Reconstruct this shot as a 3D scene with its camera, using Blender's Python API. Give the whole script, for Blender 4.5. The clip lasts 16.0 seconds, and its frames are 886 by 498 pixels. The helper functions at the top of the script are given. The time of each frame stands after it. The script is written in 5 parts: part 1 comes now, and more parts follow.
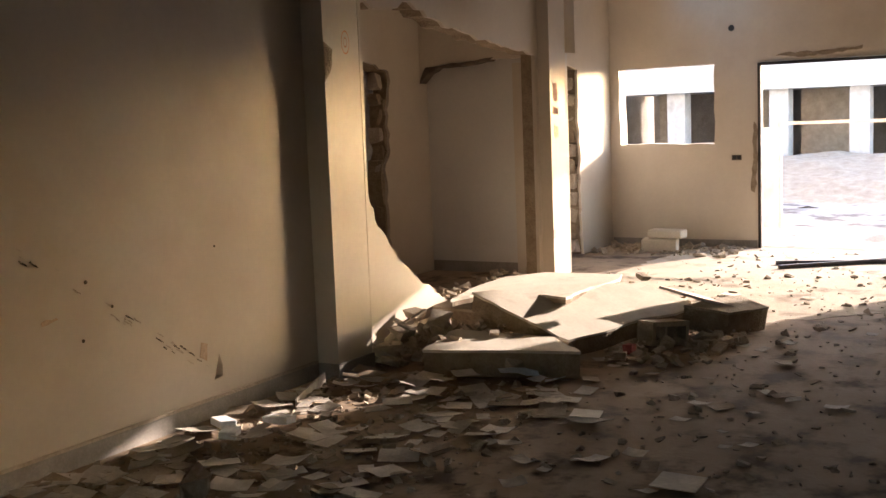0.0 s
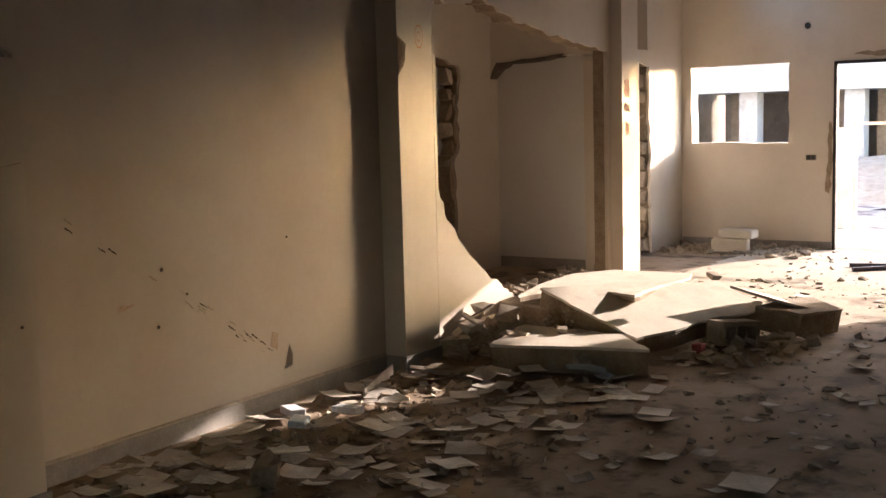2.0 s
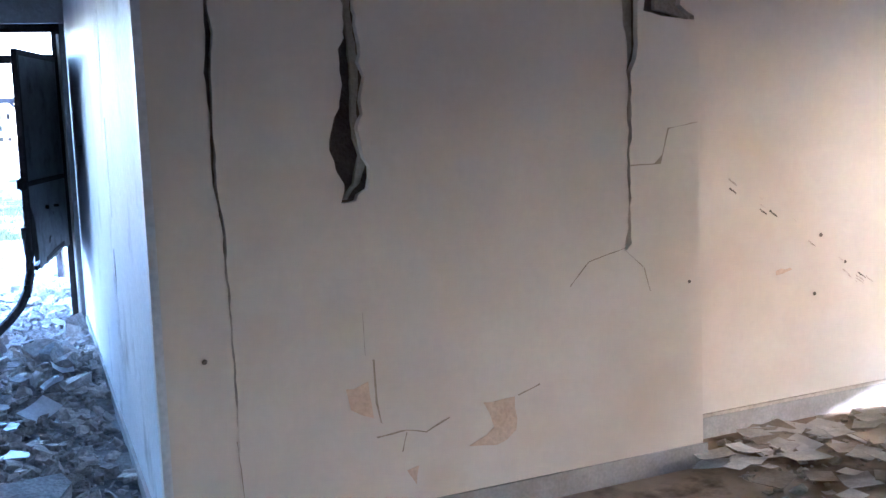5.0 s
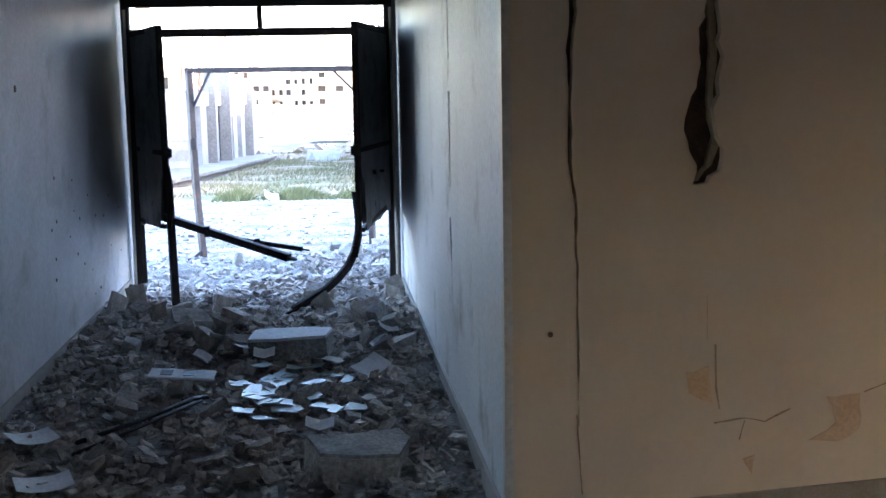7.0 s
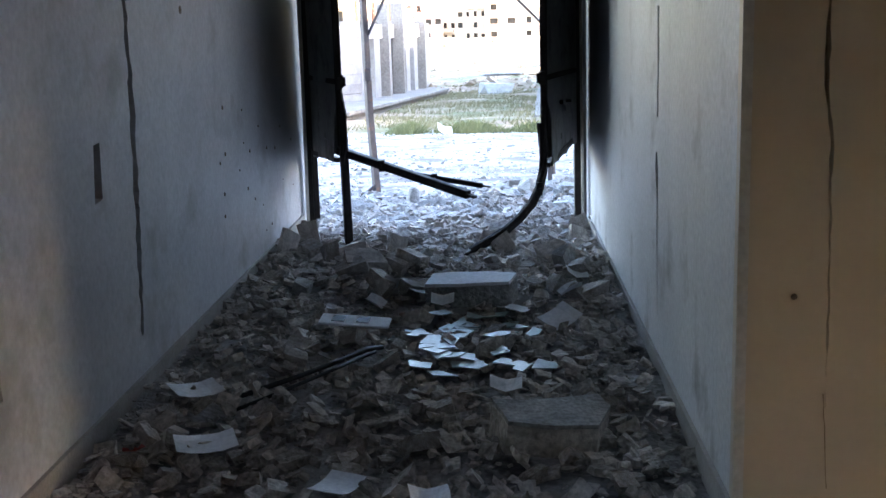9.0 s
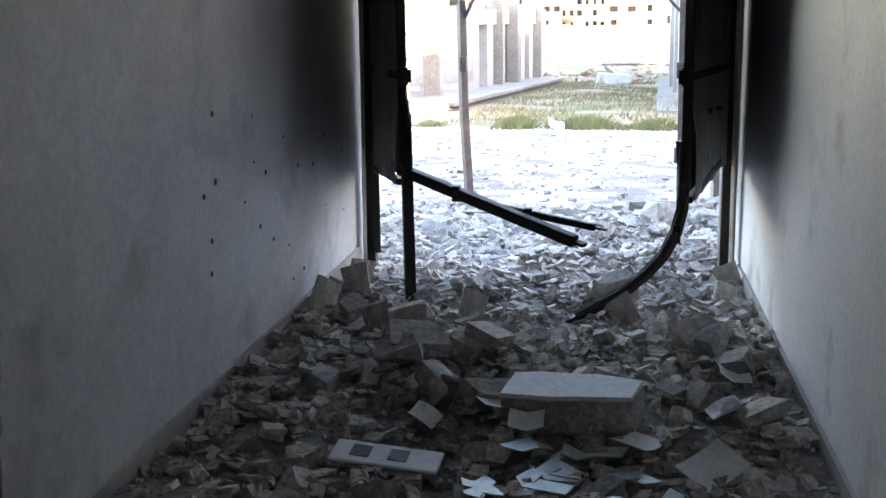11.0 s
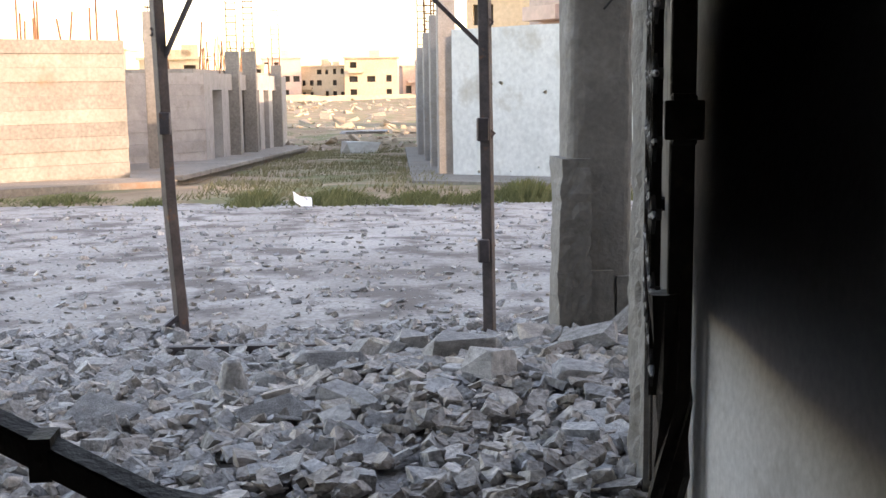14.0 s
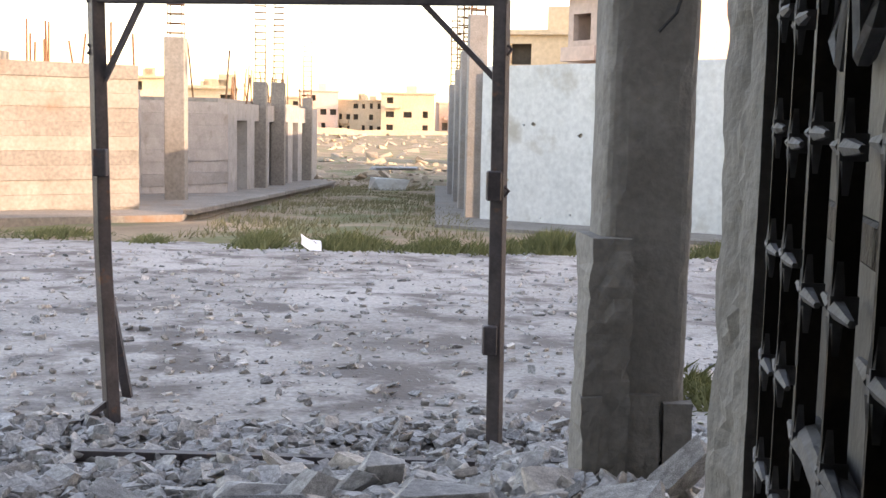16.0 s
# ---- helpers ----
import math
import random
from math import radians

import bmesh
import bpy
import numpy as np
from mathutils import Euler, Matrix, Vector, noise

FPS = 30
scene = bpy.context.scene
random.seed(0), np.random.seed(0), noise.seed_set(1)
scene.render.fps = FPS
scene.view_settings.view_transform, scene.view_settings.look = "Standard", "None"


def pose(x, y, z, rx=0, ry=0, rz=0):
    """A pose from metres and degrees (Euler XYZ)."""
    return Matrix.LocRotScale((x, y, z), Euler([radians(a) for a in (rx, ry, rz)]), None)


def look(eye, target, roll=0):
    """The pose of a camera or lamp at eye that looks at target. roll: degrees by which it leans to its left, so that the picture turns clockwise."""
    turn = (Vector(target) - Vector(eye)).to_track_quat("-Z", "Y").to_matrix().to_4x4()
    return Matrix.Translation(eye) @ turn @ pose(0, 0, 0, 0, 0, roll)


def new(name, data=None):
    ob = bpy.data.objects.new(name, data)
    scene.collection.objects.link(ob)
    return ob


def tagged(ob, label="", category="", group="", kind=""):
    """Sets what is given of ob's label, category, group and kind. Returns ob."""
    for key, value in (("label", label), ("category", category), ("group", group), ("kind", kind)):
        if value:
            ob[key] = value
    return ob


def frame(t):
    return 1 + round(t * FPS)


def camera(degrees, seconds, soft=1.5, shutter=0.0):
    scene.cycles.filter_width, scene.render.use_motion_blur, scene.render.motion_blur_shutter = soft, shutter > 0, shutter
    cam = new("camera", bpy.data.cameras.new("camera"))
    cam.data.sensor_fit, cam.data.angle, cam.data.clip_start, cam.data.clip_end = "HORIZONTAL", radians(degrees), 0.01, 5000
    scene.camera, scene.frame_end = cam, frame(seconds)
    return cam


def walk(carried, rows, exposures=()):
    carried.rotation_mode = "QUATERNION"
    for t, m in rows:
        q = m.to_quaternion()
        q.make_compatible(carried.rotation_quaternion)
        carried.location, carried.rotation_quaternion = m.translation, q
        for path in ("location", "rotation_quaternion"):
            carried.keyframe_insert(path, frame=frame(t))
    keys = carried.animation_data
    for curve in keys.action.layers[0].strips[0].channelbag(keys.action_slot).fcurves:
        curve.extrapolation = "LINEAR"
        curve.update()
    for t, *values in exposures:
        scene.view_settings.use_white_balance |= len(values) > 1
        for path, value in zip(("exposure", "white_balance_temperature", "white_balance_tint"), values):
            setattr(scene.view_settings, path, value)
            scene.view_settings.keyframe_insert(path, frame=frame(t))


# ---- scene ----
cam = camera(42.89, 16.0)
PATH = [
    (0.0, (-0.148, -3.936, 1.616), (1.458, -2.766, 1.383), -2.19),
    (0.5, (-0.156, -3.939, 1.612), (1.454, -2.775, 1.382), -2.02),
    (1.0, (-0.164, -3.939, 1.61), (1.445, -2.773, 1.38), -1.89),
    (1.5, (-0.173, -3.936, 1.605), (1.411, -2.737, 1.375), -1.72),
    (2.0, (-0.178, -3.921, 1.604), (1.357, -2.661, 1.369), -1.53),
    (2.5, (-0.19, -3.903, 1.602), (1.293, -2.584, 1.358), -1.47),
    (3.0, (-0.205, -3.869, 1.58), (1.212, -2.478, 1.335), -1.67),
    (3.5, (-0.227, -3.847, 1.562), (1.069, -2.344, 1.319), -1.91),
    (4.0, (-0.267, -3.832, 1.551), (0.796, -2.154, 1.321), -2.25),
    (4.5, (-0.308, -3.789, 1.553), (0.572, -2.008, 1.321), -2.04),
    (5.0, (-0.353, -3.772, 1.548), (0.33, -1.908, 1.304), -2.19),
    (5.2, (-0.386, -3.761, 1.561), (0.223, -1.872, 1.312), -2.02),
    (7.3, (-0.611, -3.719, 1.584), (-0.482, -1.745, 1.291), -0.70),
    (7.5, (-0.620, -3.665, 1.570), (-0.551, -1.691, 1.260), -0.45),
    (8.0, (-0.627, -3.570, 1.555), (-0.674, -1.601, 1.206), -0.63),
    (8.2, (-0.630, -3.540, 1.552), (-0.679, -1.572, 1.199), -0.60),
    (10.3, (-0.735, -1.820, 1.438), (-0.925, 0.118, 0.992), -3.9),
    (10.5, (-0.727, -1.604, 1.431), (-0.921, 0.336, 0.987), -3.60),
    (11.0, (-0.696, -1.106, 1.462), (-0.987, 0.830, 1.054), -0.80),
    (11.5, (-0.746, -0.519, 1.443), (-0.985, 1.435, 1.089), -2.40),
    (12.0, (-0.768, -0.017, 1.429), (-0.989, 1.953, 1.163), -1.15),
    (12.5, (-0.886, 0.456, 1.354), (-0.929, 2.442, 1.122), -1.22),
    (13.0, (-0.971, 0.895, 1.331), (-0.806, 2.876, 1.114), -2.12),
    (13.5, (-0.915, 1.472, 1.313), (-0.795, 3.454, 1.075), -2.1),
    (14.0, (-0.885, 2.201, 1.243), (-0.731, 4.173, 0.949), -0.74),
    (14.5, (-0.823, 2.668, 1.244), (-0.623, 4.623, 0.876), -2.61),
    (15.0, (-0.706, 3.131, 1.309), (-0.673, 5.096, 0.939), -0.29),
    (15.5, (-0.66, 3.519, 1.291), (-0.556, 5.496, 1.007), 2.27),
    (16.0, (-0.605, 3.678, 1.262), (-0.506, 5.660, 1.033), 1.30),
]
EXPOSURES = [(0.0, 3.5, 6400, 20), (2.5, 3.5, 6100, 20), (3.3, 4.1, 5600, 20), (4.2, 5.1, 4900, 20), (5.2, 5.9, 4550, 22), (7.3, 4.3, 5900, 20), (8.2, 4.1, 6000, 20), (10.3, 4.7, 6900, 21), (11.0, 4.4, 7200, 22), (12.0, 3.4, 7500, 22), (12.8, 2.9, 7800, 22), (13.5, 2.75, 8200, 25), (16.0, 2.6, 8300, 26)]
walk(cam, [(t, look(eye, target, roll)) for t, eye, target, roll in PATH], EXPOSURES)

# ---- light: a low sun and a clear sky ----
SUN_HEADING, SUN_HEIGHT = radians(-19.2), radians(14.0)
world = bpy.data.worlds.new("sky")
scene.world = world
world.use_nodes = True
wn = world.node_tree
sky = wn.nodes.new("ShaderNodeTexSky")
sky.sky_type, sky.sun_disc = "NISHITA", False
sky.sun_elevation, sky.sun_rotation = SUN_HEIGHT, radians(90) - SUN_HEADING
sky.dust_density, sky.air_density = 1.0, 1.0
wn.nodes["Background"].inputs[1].default_value = 0.15
wn.links.new(sky.outputs[0], wn.nodes["Background"].inputs[0])
sun = new("sun", bpy.data.lights.new("sun", "SUN"))
sun.data.energy, sun.data.angle, sun.data.color = 1.45, radians(0.6), (1.0, 0.86, 0.70)
sun.matrix_world = look((40 * math.cos(SUN_HEADING), 40 * math.sin(SUN_HEADING), 40 * math.tan(SUN_HEIGHT)), (0, 0, 0))


# ---- materials ----
def material(name, a, b, rough=0.8, scale=3.0, fine=60.0, bump=0.15, metal=0.0, spots=None, bands=None, grain_by=0.18, shine=0.3):
    """Two colours mixed by large stains, with fine grain and relief; spots: a third colour in blotches."""
    m = bpy.data.materials.new(name)
    m.use_nodes = True
    t = m.node_tree
    n, l = t.nodes, t.links
    p = n["Principled BSDF"]
    co = n.new("ShaderNodeTexCoord").outputs["Object"]
    big = n.new("ShaderNodeTexNoise")
    big.inputs["Scale"].default_value, big.inputs["Detail"].default_value, big.inputs["Roughness"].default_value = scale, 6, 0.65
    l.new(co, big.inputs["Vector"])
    small = n.new("ShaderNodeTexNoise")
    small.inputs["Scale"].default_value, small.inputs["Detail"].default_value = fine, 4
    l.new(co, small.inputs["Vector"])
    ramp = n.new("ShaderNodeMapRange")
    ramp.inputs[1].default_value, ramp.inputs[2].default_value = 0.32, 0.68
    l.new(big.outputs[0], ramp.inputs[0])
    mix = n.new("ShaderNodeMix")
    mix.data_type = "RGBA"
    mix.inputs[6].default_value, mix.inputs[7].default_value = (*a, 1), (*b, 1)
    l.new(ramp.outputs[0], mix.inputs[0])
    out = mix.outputs[2]
    rnd = n.new("ShaderNodeObjectInfo")
    isl = n.new("ShaderNodeNewGeometry")
    add = n.new("ShaderNodeMath")
    l.new(rnd.outputs["Random"], add.inputs[0])
    l.new(isl.outputs["Random Per Island"], add.inputs[1])
    fr = n.new("ShaderNodeMath")
    fr.operation = "FRACT"
    l.new(add.outputs[0], fr.inputs[0])
    grain = n.new("ShaderNodeMapRange")
    grain.inputs[3].default_value, grain.inputs[4].default_value = 1 - grain_by, 1 + grain_by
    mean = n.new("ShaderNodeMath")
    mean.operation = "MULTIPLY_ADD"
    mean.inputs[1].default_value = 0.35 if bands is None else bands
    l.new(fr.outputs[0], mean.inputs[0])
    l.new(small.outputs[0], mean.inputs[2])
    l.new(mean.outputs[0], grain.inputs[0])
    grain.inputs[1].default_value, grain.inputs[2].default_value = 0.3, 0.95
    mul = n.new("ShaderNodeMix")
    mul.data_type, mul.blend_type = "RGBA", "MULTIPLY"
    mul.inputs[0].default_value = 1.0
    l.new(out, mul.inputs[6])
    l.new(grain.outputs[0], mul.inputs[7])
    out = mul.outputs[2]
    if spots:
        colour, size, low, high = spots
        sp = n.new("ShaderNodeTexNoise")
        sp.inputs["Scale"].default_value, sp.inputs["Detail"].default_value, sp.inputs["Roughness"].default_value = size, 5, 0.6
        l.new(co, sp.inputs["Vector"])
        sr = n.new("ShaderNodeMapRange")
        sr.inputs[1].default_value, sr.inputs[2].default_value = low, high
        l.new(sp.outputs[0], sr.inputs[0])
        sm = n.new("ShaderNodeMix")
        sm.data_type = "RGBA"
        sm.inputs[7].default_value = (*colour, 1)
        l.new(sr.outputs[0], sm.inputs[0])
        l.new(out, sm.inputs[6])
        out = sm.outputs[2]
    l.new(out, p.inputs["Base Color"])
    rr = n.new("ShaderNodeMapRange")
    rr.inputs[3].default_value, rr.inputs[4].default_value = rough - 0.08, min(1, rough + 0.12)
    l.new(big.outputs[0], rr.inputs[0])
    l.new(rr.outputs[0], p.inputs["Roughness"])
    p.inputs["Metallic"].default_value = metal
    bp = n.new("ShaderNodeBump")
    bp.inputs["Strength"].default_value, bp.inputs["Distance"].default_value = bump, 0.02
    h = n.new("ShaderNodeMath")
    l.new(small.outputs[0], h.inputs[0])
    l.new(big.outputs[0], h.inputs[1])
    l.new(h.outputs[0], bp.inputs["Height"])
    l.new(bp.outputs[0], p.inputs["Normal"])
    p.inputs["Specular IOR Level"].default_value = shine
    return m


def sooty(name, a, b, side):
    """Painted plaster blackened by a fire at the outer door: the soot starts above knee height and fades inwards."""
    m = material(name, a, b, 0.5, 2.0, 40, 0.08, spots=((0.34, 0.33, 0.31), 2.6, 0.56, 0.72))
    t = m.node_tree
    n, l = t.nodes, t.links
    p = n["Principled BSDF"]
    src = p.inputs["Base Color"].links[0].from_socket
    co = n.new("ShaderNodeTexCoord").outputs["Object"]
    xyz = n.new("ShaderNodeSeparateXYZ")
    l.new(co, xyz.inputs[0])
    no = n.new("ShaderNodeTexNoise")
    no.inputs["Scale"].default_value, no.inputs["Detail"].default_value = 1.6, 5
    l.new(co, no.inputs["Vector"])
    def math_node(op, x, y):
        q = n.new("ShaderNodeMath")
        q.operation = op
        for i, v in enumerate((x, y)):
            if isinstance(v, (int, float)):
                q.inputs[i].default_value = v
            else:
                l.new(v, q.inputs[i])
        return q.outputs[0]
    along = math_node("ADD", xyz.outputs[1], math_node("MULTIPLY", no.outputs[0], 0.7))
    up = math_node("ADD", xyz.outputs[2], math_node("MULTIPLY", no.outputs[0], 0.25))
    fa = n.new("ShaderNodeMapRange")
    fa.interpolation_type = "SMOOTHSTEP"
    fa.inputs[1].default_value, fa.inputs[2].default_value = 1.7, 5.0
    l.new(along, fa.inputs[0])
    fz = n.new("ShaderNodeMapRange")
    fz.interpolation_type = "SMOOTHSTEP"
    low = math_node("ADD", math_node("MULTIPLY", math_node("SUBTRACT", 5.2, xyz.outputs[1]), 0.12), 0.55)
    l.new(math_node("SUBTRACT", up, low), fz.inputs[0])
    fz.inputs[1].default_value, fz.inputs[2].default_value = -0.25, 0.5
    f = math_node("MULTIPLY", math_node("MULTIPLY", fa.outputs[0], fz.outputs[0]), 0.95)
    mx = n.new("ShaderNodeMix")
    mx.data_type = "RGBA"
    mx.inputs[7].default_value = (0.060, 0.057, 0.055, 1)
    l.new(f, mx.inputs[0])
    l.new(src, mx.inputs[6])
    l.new(mx.outputs[2], p.inputs["Base Color"])
    return m


PAINT = material("cream_gloss_paint", (0.57, 0.50, 0.41), (0.64, 0.57, 0.47), 0.30, 1.3, 30, 0.03, spots=((0.50, 0.41, 0.31), 0.8, 0.52, 0.8), bands=0.0, grain_by=0.03, shine=0.6)
PAINT_GREY = material("pale_grey_paint", (0.60, 0.58, 0.55), (0.66, 0.64, 0.60), 0.5, 1.3, 30, 0.05, bands=0.0, grain_by=0.03)
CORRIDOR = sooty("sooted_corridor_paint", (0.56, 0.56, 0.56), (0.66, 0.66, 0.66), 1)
# Darker copy of the same paint: the left wall's weaker light is in its colour.
CORRIDOR_SHADED = sooty("shaded_corridor_paint", (0.42, 0.42, 0.43), (0.54, 0.54, 0.55), 1)
SKIRT = material("grey_stone_skirting", (0.24, 0.22, 0.19), (0.36, 0.33, 0.30), 0.55, 5, 70, 0.1)
BLOCK = material("broken_blockwork", (0.24, 0.18, 0.12), (0.36, 0.29, 0.21), 0.95, 9, 60, 0.7)
DARKGAP = material("crumbled_mortar", (0.10, 0.08, 0.06), (0.18, 0.14, 0.11), 1.0, 12, 80, 0.8)
BROWNCOAT = material("brown_plaster_coat", (0.42, 0.35, 0.28), (0.55, 0.47, 0.38), 0.95, 8, 60, 0.5)
PEEL = material("bare_plaster", (0.50, 0.36, 0.25), (0.58, 0.45, 0.33), 0.9, 6, 60, 0.2)
FLOOR = material("dusty_terrazzo", (0.25, 0.175, 0.112), (0.43, 0.335, 0.24), 0.86, 1.4, 26, 0.14, spots=((0.11, 0.075, 0.05), 3.2, 0.50, 0.64), bands=0.0, grain_by=0.03)
CEIL = material("white_ceiling", (0.66, 0.64, 0.60), (0.72, 0.70, 0.66), 0.9, 2, 40, 0.05, bands=0.0, grain_by=0.03)
# Dark colour of unseen hall surfaces, chosen to cut their bounce light.
DIM = material("dark_unseen_plaster", (0.15, 0.135, 0.12), (0.24, 0.22, 0.195), 0.9, 1.5, 30, 0.1, bands=0.0)
PLASTER = material("fallen_plaster", (0.62, 0.56, 0.46), (0.72, 0.66, 0.56), 0.7, 4, 40, 0.08, spots=((0.46, 0.38, 0.29), 3, 0.58, 0.78), grain_by=0.08)
CHUNK = material("grey_rubble", (0.20, 0.194, 0.187), (0.44, 0.43, 0.415), 0.95, 6, 60, 0.5, grain_by=0.6)
CHUNK_DARK = material("dusty_brown_grey_rubble", (0.27, 0.235, 0.205), (0.58, 0.535, 0.49), 0.95, 5, 50, 0.6, grain_by=0.6)
CHUNK_TAN = material("tan_rubble", (0.34, 0.28, 0.21), (0.48, 0.41, 0.32), 0.95, 6, 60, 0.5)
DUST = material("rubble_dust", (0.27, 0.25, 0.235), (0.42, 0.40, 0.38), 1.0, 5, 40, 0.9, spots=((0.12, 0.11, 0.11), 7, 0.5, 0.65))
PAPER = material("scattered_paper", (0.44, 0.39, 0.33), (0.62, 0.57, 0.50), 0.85, 5, 50, 0.05, bands=0.5)
WHITE_PAPER = material("white_paper", (0.76, 0.77, 0.80), (0.84, 0.84, 0.86), 0.8, 5, 50, 0.05)
CARD = material("old_cardboard", (0.28, 0.22, 0.16), (0.40, 0.33, 0.25), 0.9, 5, 50, 0.1, bands=0.5)
RED = material("faded_red_card", (0.45, 0.10, 0.10), (0.55, 0.20, 0.18), 0.8, 5, 50, 0.1)
BURNT = material("burnt_steel", (0.020, 0.018, 0.017), (0.06, 0.05, 0.045), 0.62, 7, 60, 0.3, 0.5, spots=((0.11, 0.08, 0.06), 8, 0.58, 0.75))
SHEET = material("scorched_sheet_steel", (0.22, 0.215, 0.21), (0.36, 0.35, 0.34), 0.6, 3, 40, 0.1, 0.2, spots=((0.06, 0.055, 0.05), 4, 0.52, 0.72))
STEEL = material("painted_gate_steel", (0.065, 0.057, 0.06), (0.115, 0.098, 0.10), 0.5, 8, 60, 0.15, 0.4, spots=((0.20, 0.10, 0.06), 9, 0.62, 0.75))
RUST = material("rusty_rebar", (0.20, 0.10, 0.06), (0.30, 0.17, 0.10), 0.9, 9, 60, 0.2, 0.3)
CONCRETE = material("board_marked_concrete", (0.215, 0.19, 0.16), (0.30, 0.27, 0.232), 0.9, 0.9, 14, 0.2, spots=((0.24, 0.15, 0.10), 0.7, 0.60, 0.74), grain_by=0.3)
PILLAR = material("weathered_dark_concrete", (0.185, 0.175, 0.16), (0.28, 0.268, 0.25), 0.92, 2.6, 34, 0.4, spots=((0.36, 0.345, 0.325), 4, 0.6, 0.8), bands=0.0)
CONCRETE_GREY = material("grey_column_concrete", (0.27, 0.25, 0.23), (0.37, 0.345, 0.32), 0.9, 2.2, 30, 0.25, spots=((0.24, 0.21, 0.18), 3, 0.55, 0.75))
WHITEWALL = material("whitewashed_wall", (0.56, 0.57, 0.545), (0.67, 0.67, 0.64), 0.9, 0.8, 9, 0.05, spots=((0.45, 0.42, 0.36), 0.9, 0.58, 0.72))
FARWALL = material("sandy_render", (0.52, 0.40, 0.27), (0.62, 0.50, 0.36), 0.9, 0.2, 3, 0.05)
FARPINK = material("pinkish_render", (0.50, 0.36, 0.30), (0.58, 0.45, 0.38), 0.9, 0.2, 3, 0.05)
# Dark colour for boxes that stand for the shade inside building openings.
INTERIOR_SHADE = material("dark_interior", (0.10, 0.085, 0.07), (0.16, 0.14, 0.12), 0.9, 1, 10, 0.1)
DRYGRASS = material("straw_weeds", (0.15, 0.14, 0.07), (0.27, 0.235, 0.13), 0.85, 3, 30, 0.1)
GRASS = material("green_weeds", (0.11, 0.125, 0.05), (0.19, 0.19, 0.085), 0.8, 3, 30, 0.1)
GROUND = material("yard_gravel", (0.30, 0.275, 0.25), (0.50, 0.47, 0.435), 0.95, 0.45, 26, 0.9, spots=((0.17, 0.148, 0.133), 1.5, 0.49, 0.61), grain_by=0.35)
GLASS = material("dusty_glass_shards", (0.34, 0.45, 0.44), (0.52, 0.62, 0.61), 0.42, 8, 60, 0.02)
STAMP = material("orange_stamp_ink", (0.55, 0.25, 0.12), (0.60, 0.32, 0.18), 0.6, 8, 60, 0.0)
BLACK = material("black_plastic", (0.02, 0.02, 0.02), (0.035, 0.035, 0.035), 0.5, 8, 60, 0.05)

HM = Matrix.Rotation(radians(6.31), 4, "Z")     # the hall's axes: s along its long wall, u into that wall
I4 = Matrix.Identity(4)
R = random.Random(7)


# ---- helpers for meshes ----
def mesh(name, bm, mat, bevel=0.0):
    if bevel:
        bmesh.ops.bevel(bm, geom=bm.edges[:], offset=bevel, segments=1, affect="EDGES", clamp_overlap=True)
    bmesh.ops.recalc_face_normals(bm, faces=bm.faces[:])
    me = bpy.data.meshes.new(name)
    bm.to_mesh(me)
    bm.free()
    me.materials.append(mat)
    return me


def part(name, bm, mat, parent, label="", bevel=0.0):
    ob = new(name, mesh(name, bm, mat, bevel))
    ob.parent = parent
    return tagged(ob, label)


def thing(name, m, label, category, group=""):
    ob = new(name)
    ob.matrix_world = m
    ob.empty_display_size = 0.1
    return tagged(ob, label, category, group)


def solo(name, bm, mat, m, label, category, group="", bevel=0.0):
    ob = new(name, mesh(name, bm, mat, bevel))
    ob.matrix_world = m
    return tagged(ob, label, category, group)


def structure(name, bm, mat, m=I4, label=""):
    ob = new(name, mesh(name, bm, mat))
    ob.matrix_world = m
    return tagged(ob, label, kind="structure")


def box(x0, x1, y0, y1, z0, z1, bm=None, m=None):
    bm = bm or bmesh.new()
    t = Matrix.Translation(((x0 + x1) / 2, (y0 + y1) / 2, (z0 + z1) / 2)) @ Matrix.Diagonal((x1 - x0, y1 - y0, z1 - z0, 1))
    bmesh.ops.create_cube(bm, size=1, matrix=(m @ t) if m else t)
    return bm


def bar(a, b, w, h=None, bm=None):
    """A square bar between two points."""
    bm = bm or bmesh.new()
    a, b = Vector(a), Vector(b)
    d = b - a
    q = d.to_track_quat("Z", "Y").to_matrix().to_4x4()
    t = Matrix.Translation((a + b) / 2) @ q @ Matrix.Diagonal((w, h or w, d.length, 1))
    bmesh.ops.create_cube(bm, size=1, matrix=t)
    return bm


def rod(points, r, sides=8, bm=None):
    """A round bar along a line of points."""
    bm = bm or bmesh.new()
    pts = [Vector(p) for p in points]
    rings = []
    for i, p in enumerate(pts):
        d = (pts[min(i + 1, len(pts) - 1)] - pts[max(i - 1, 0)]).normalized()
        q = d.to_track_quat("Z", "Y")
        rings.append([bm.verts.new(p + q @ Vector((r * math.cos(k * math.tau / sides), r * math.sin(k * math.tau / sides), 0))) for k in range(sides)])
    for a, b in zip(rings, rings[1:]):
        for k in range(sides):
            bm.faces.new((a[k], a[(k + 1) % sides], b[(k + 1) % sides], b[k]))
    bm.faces.new(rings[0][::-1])
    bm.faces.new(rings[-1])
    return bm


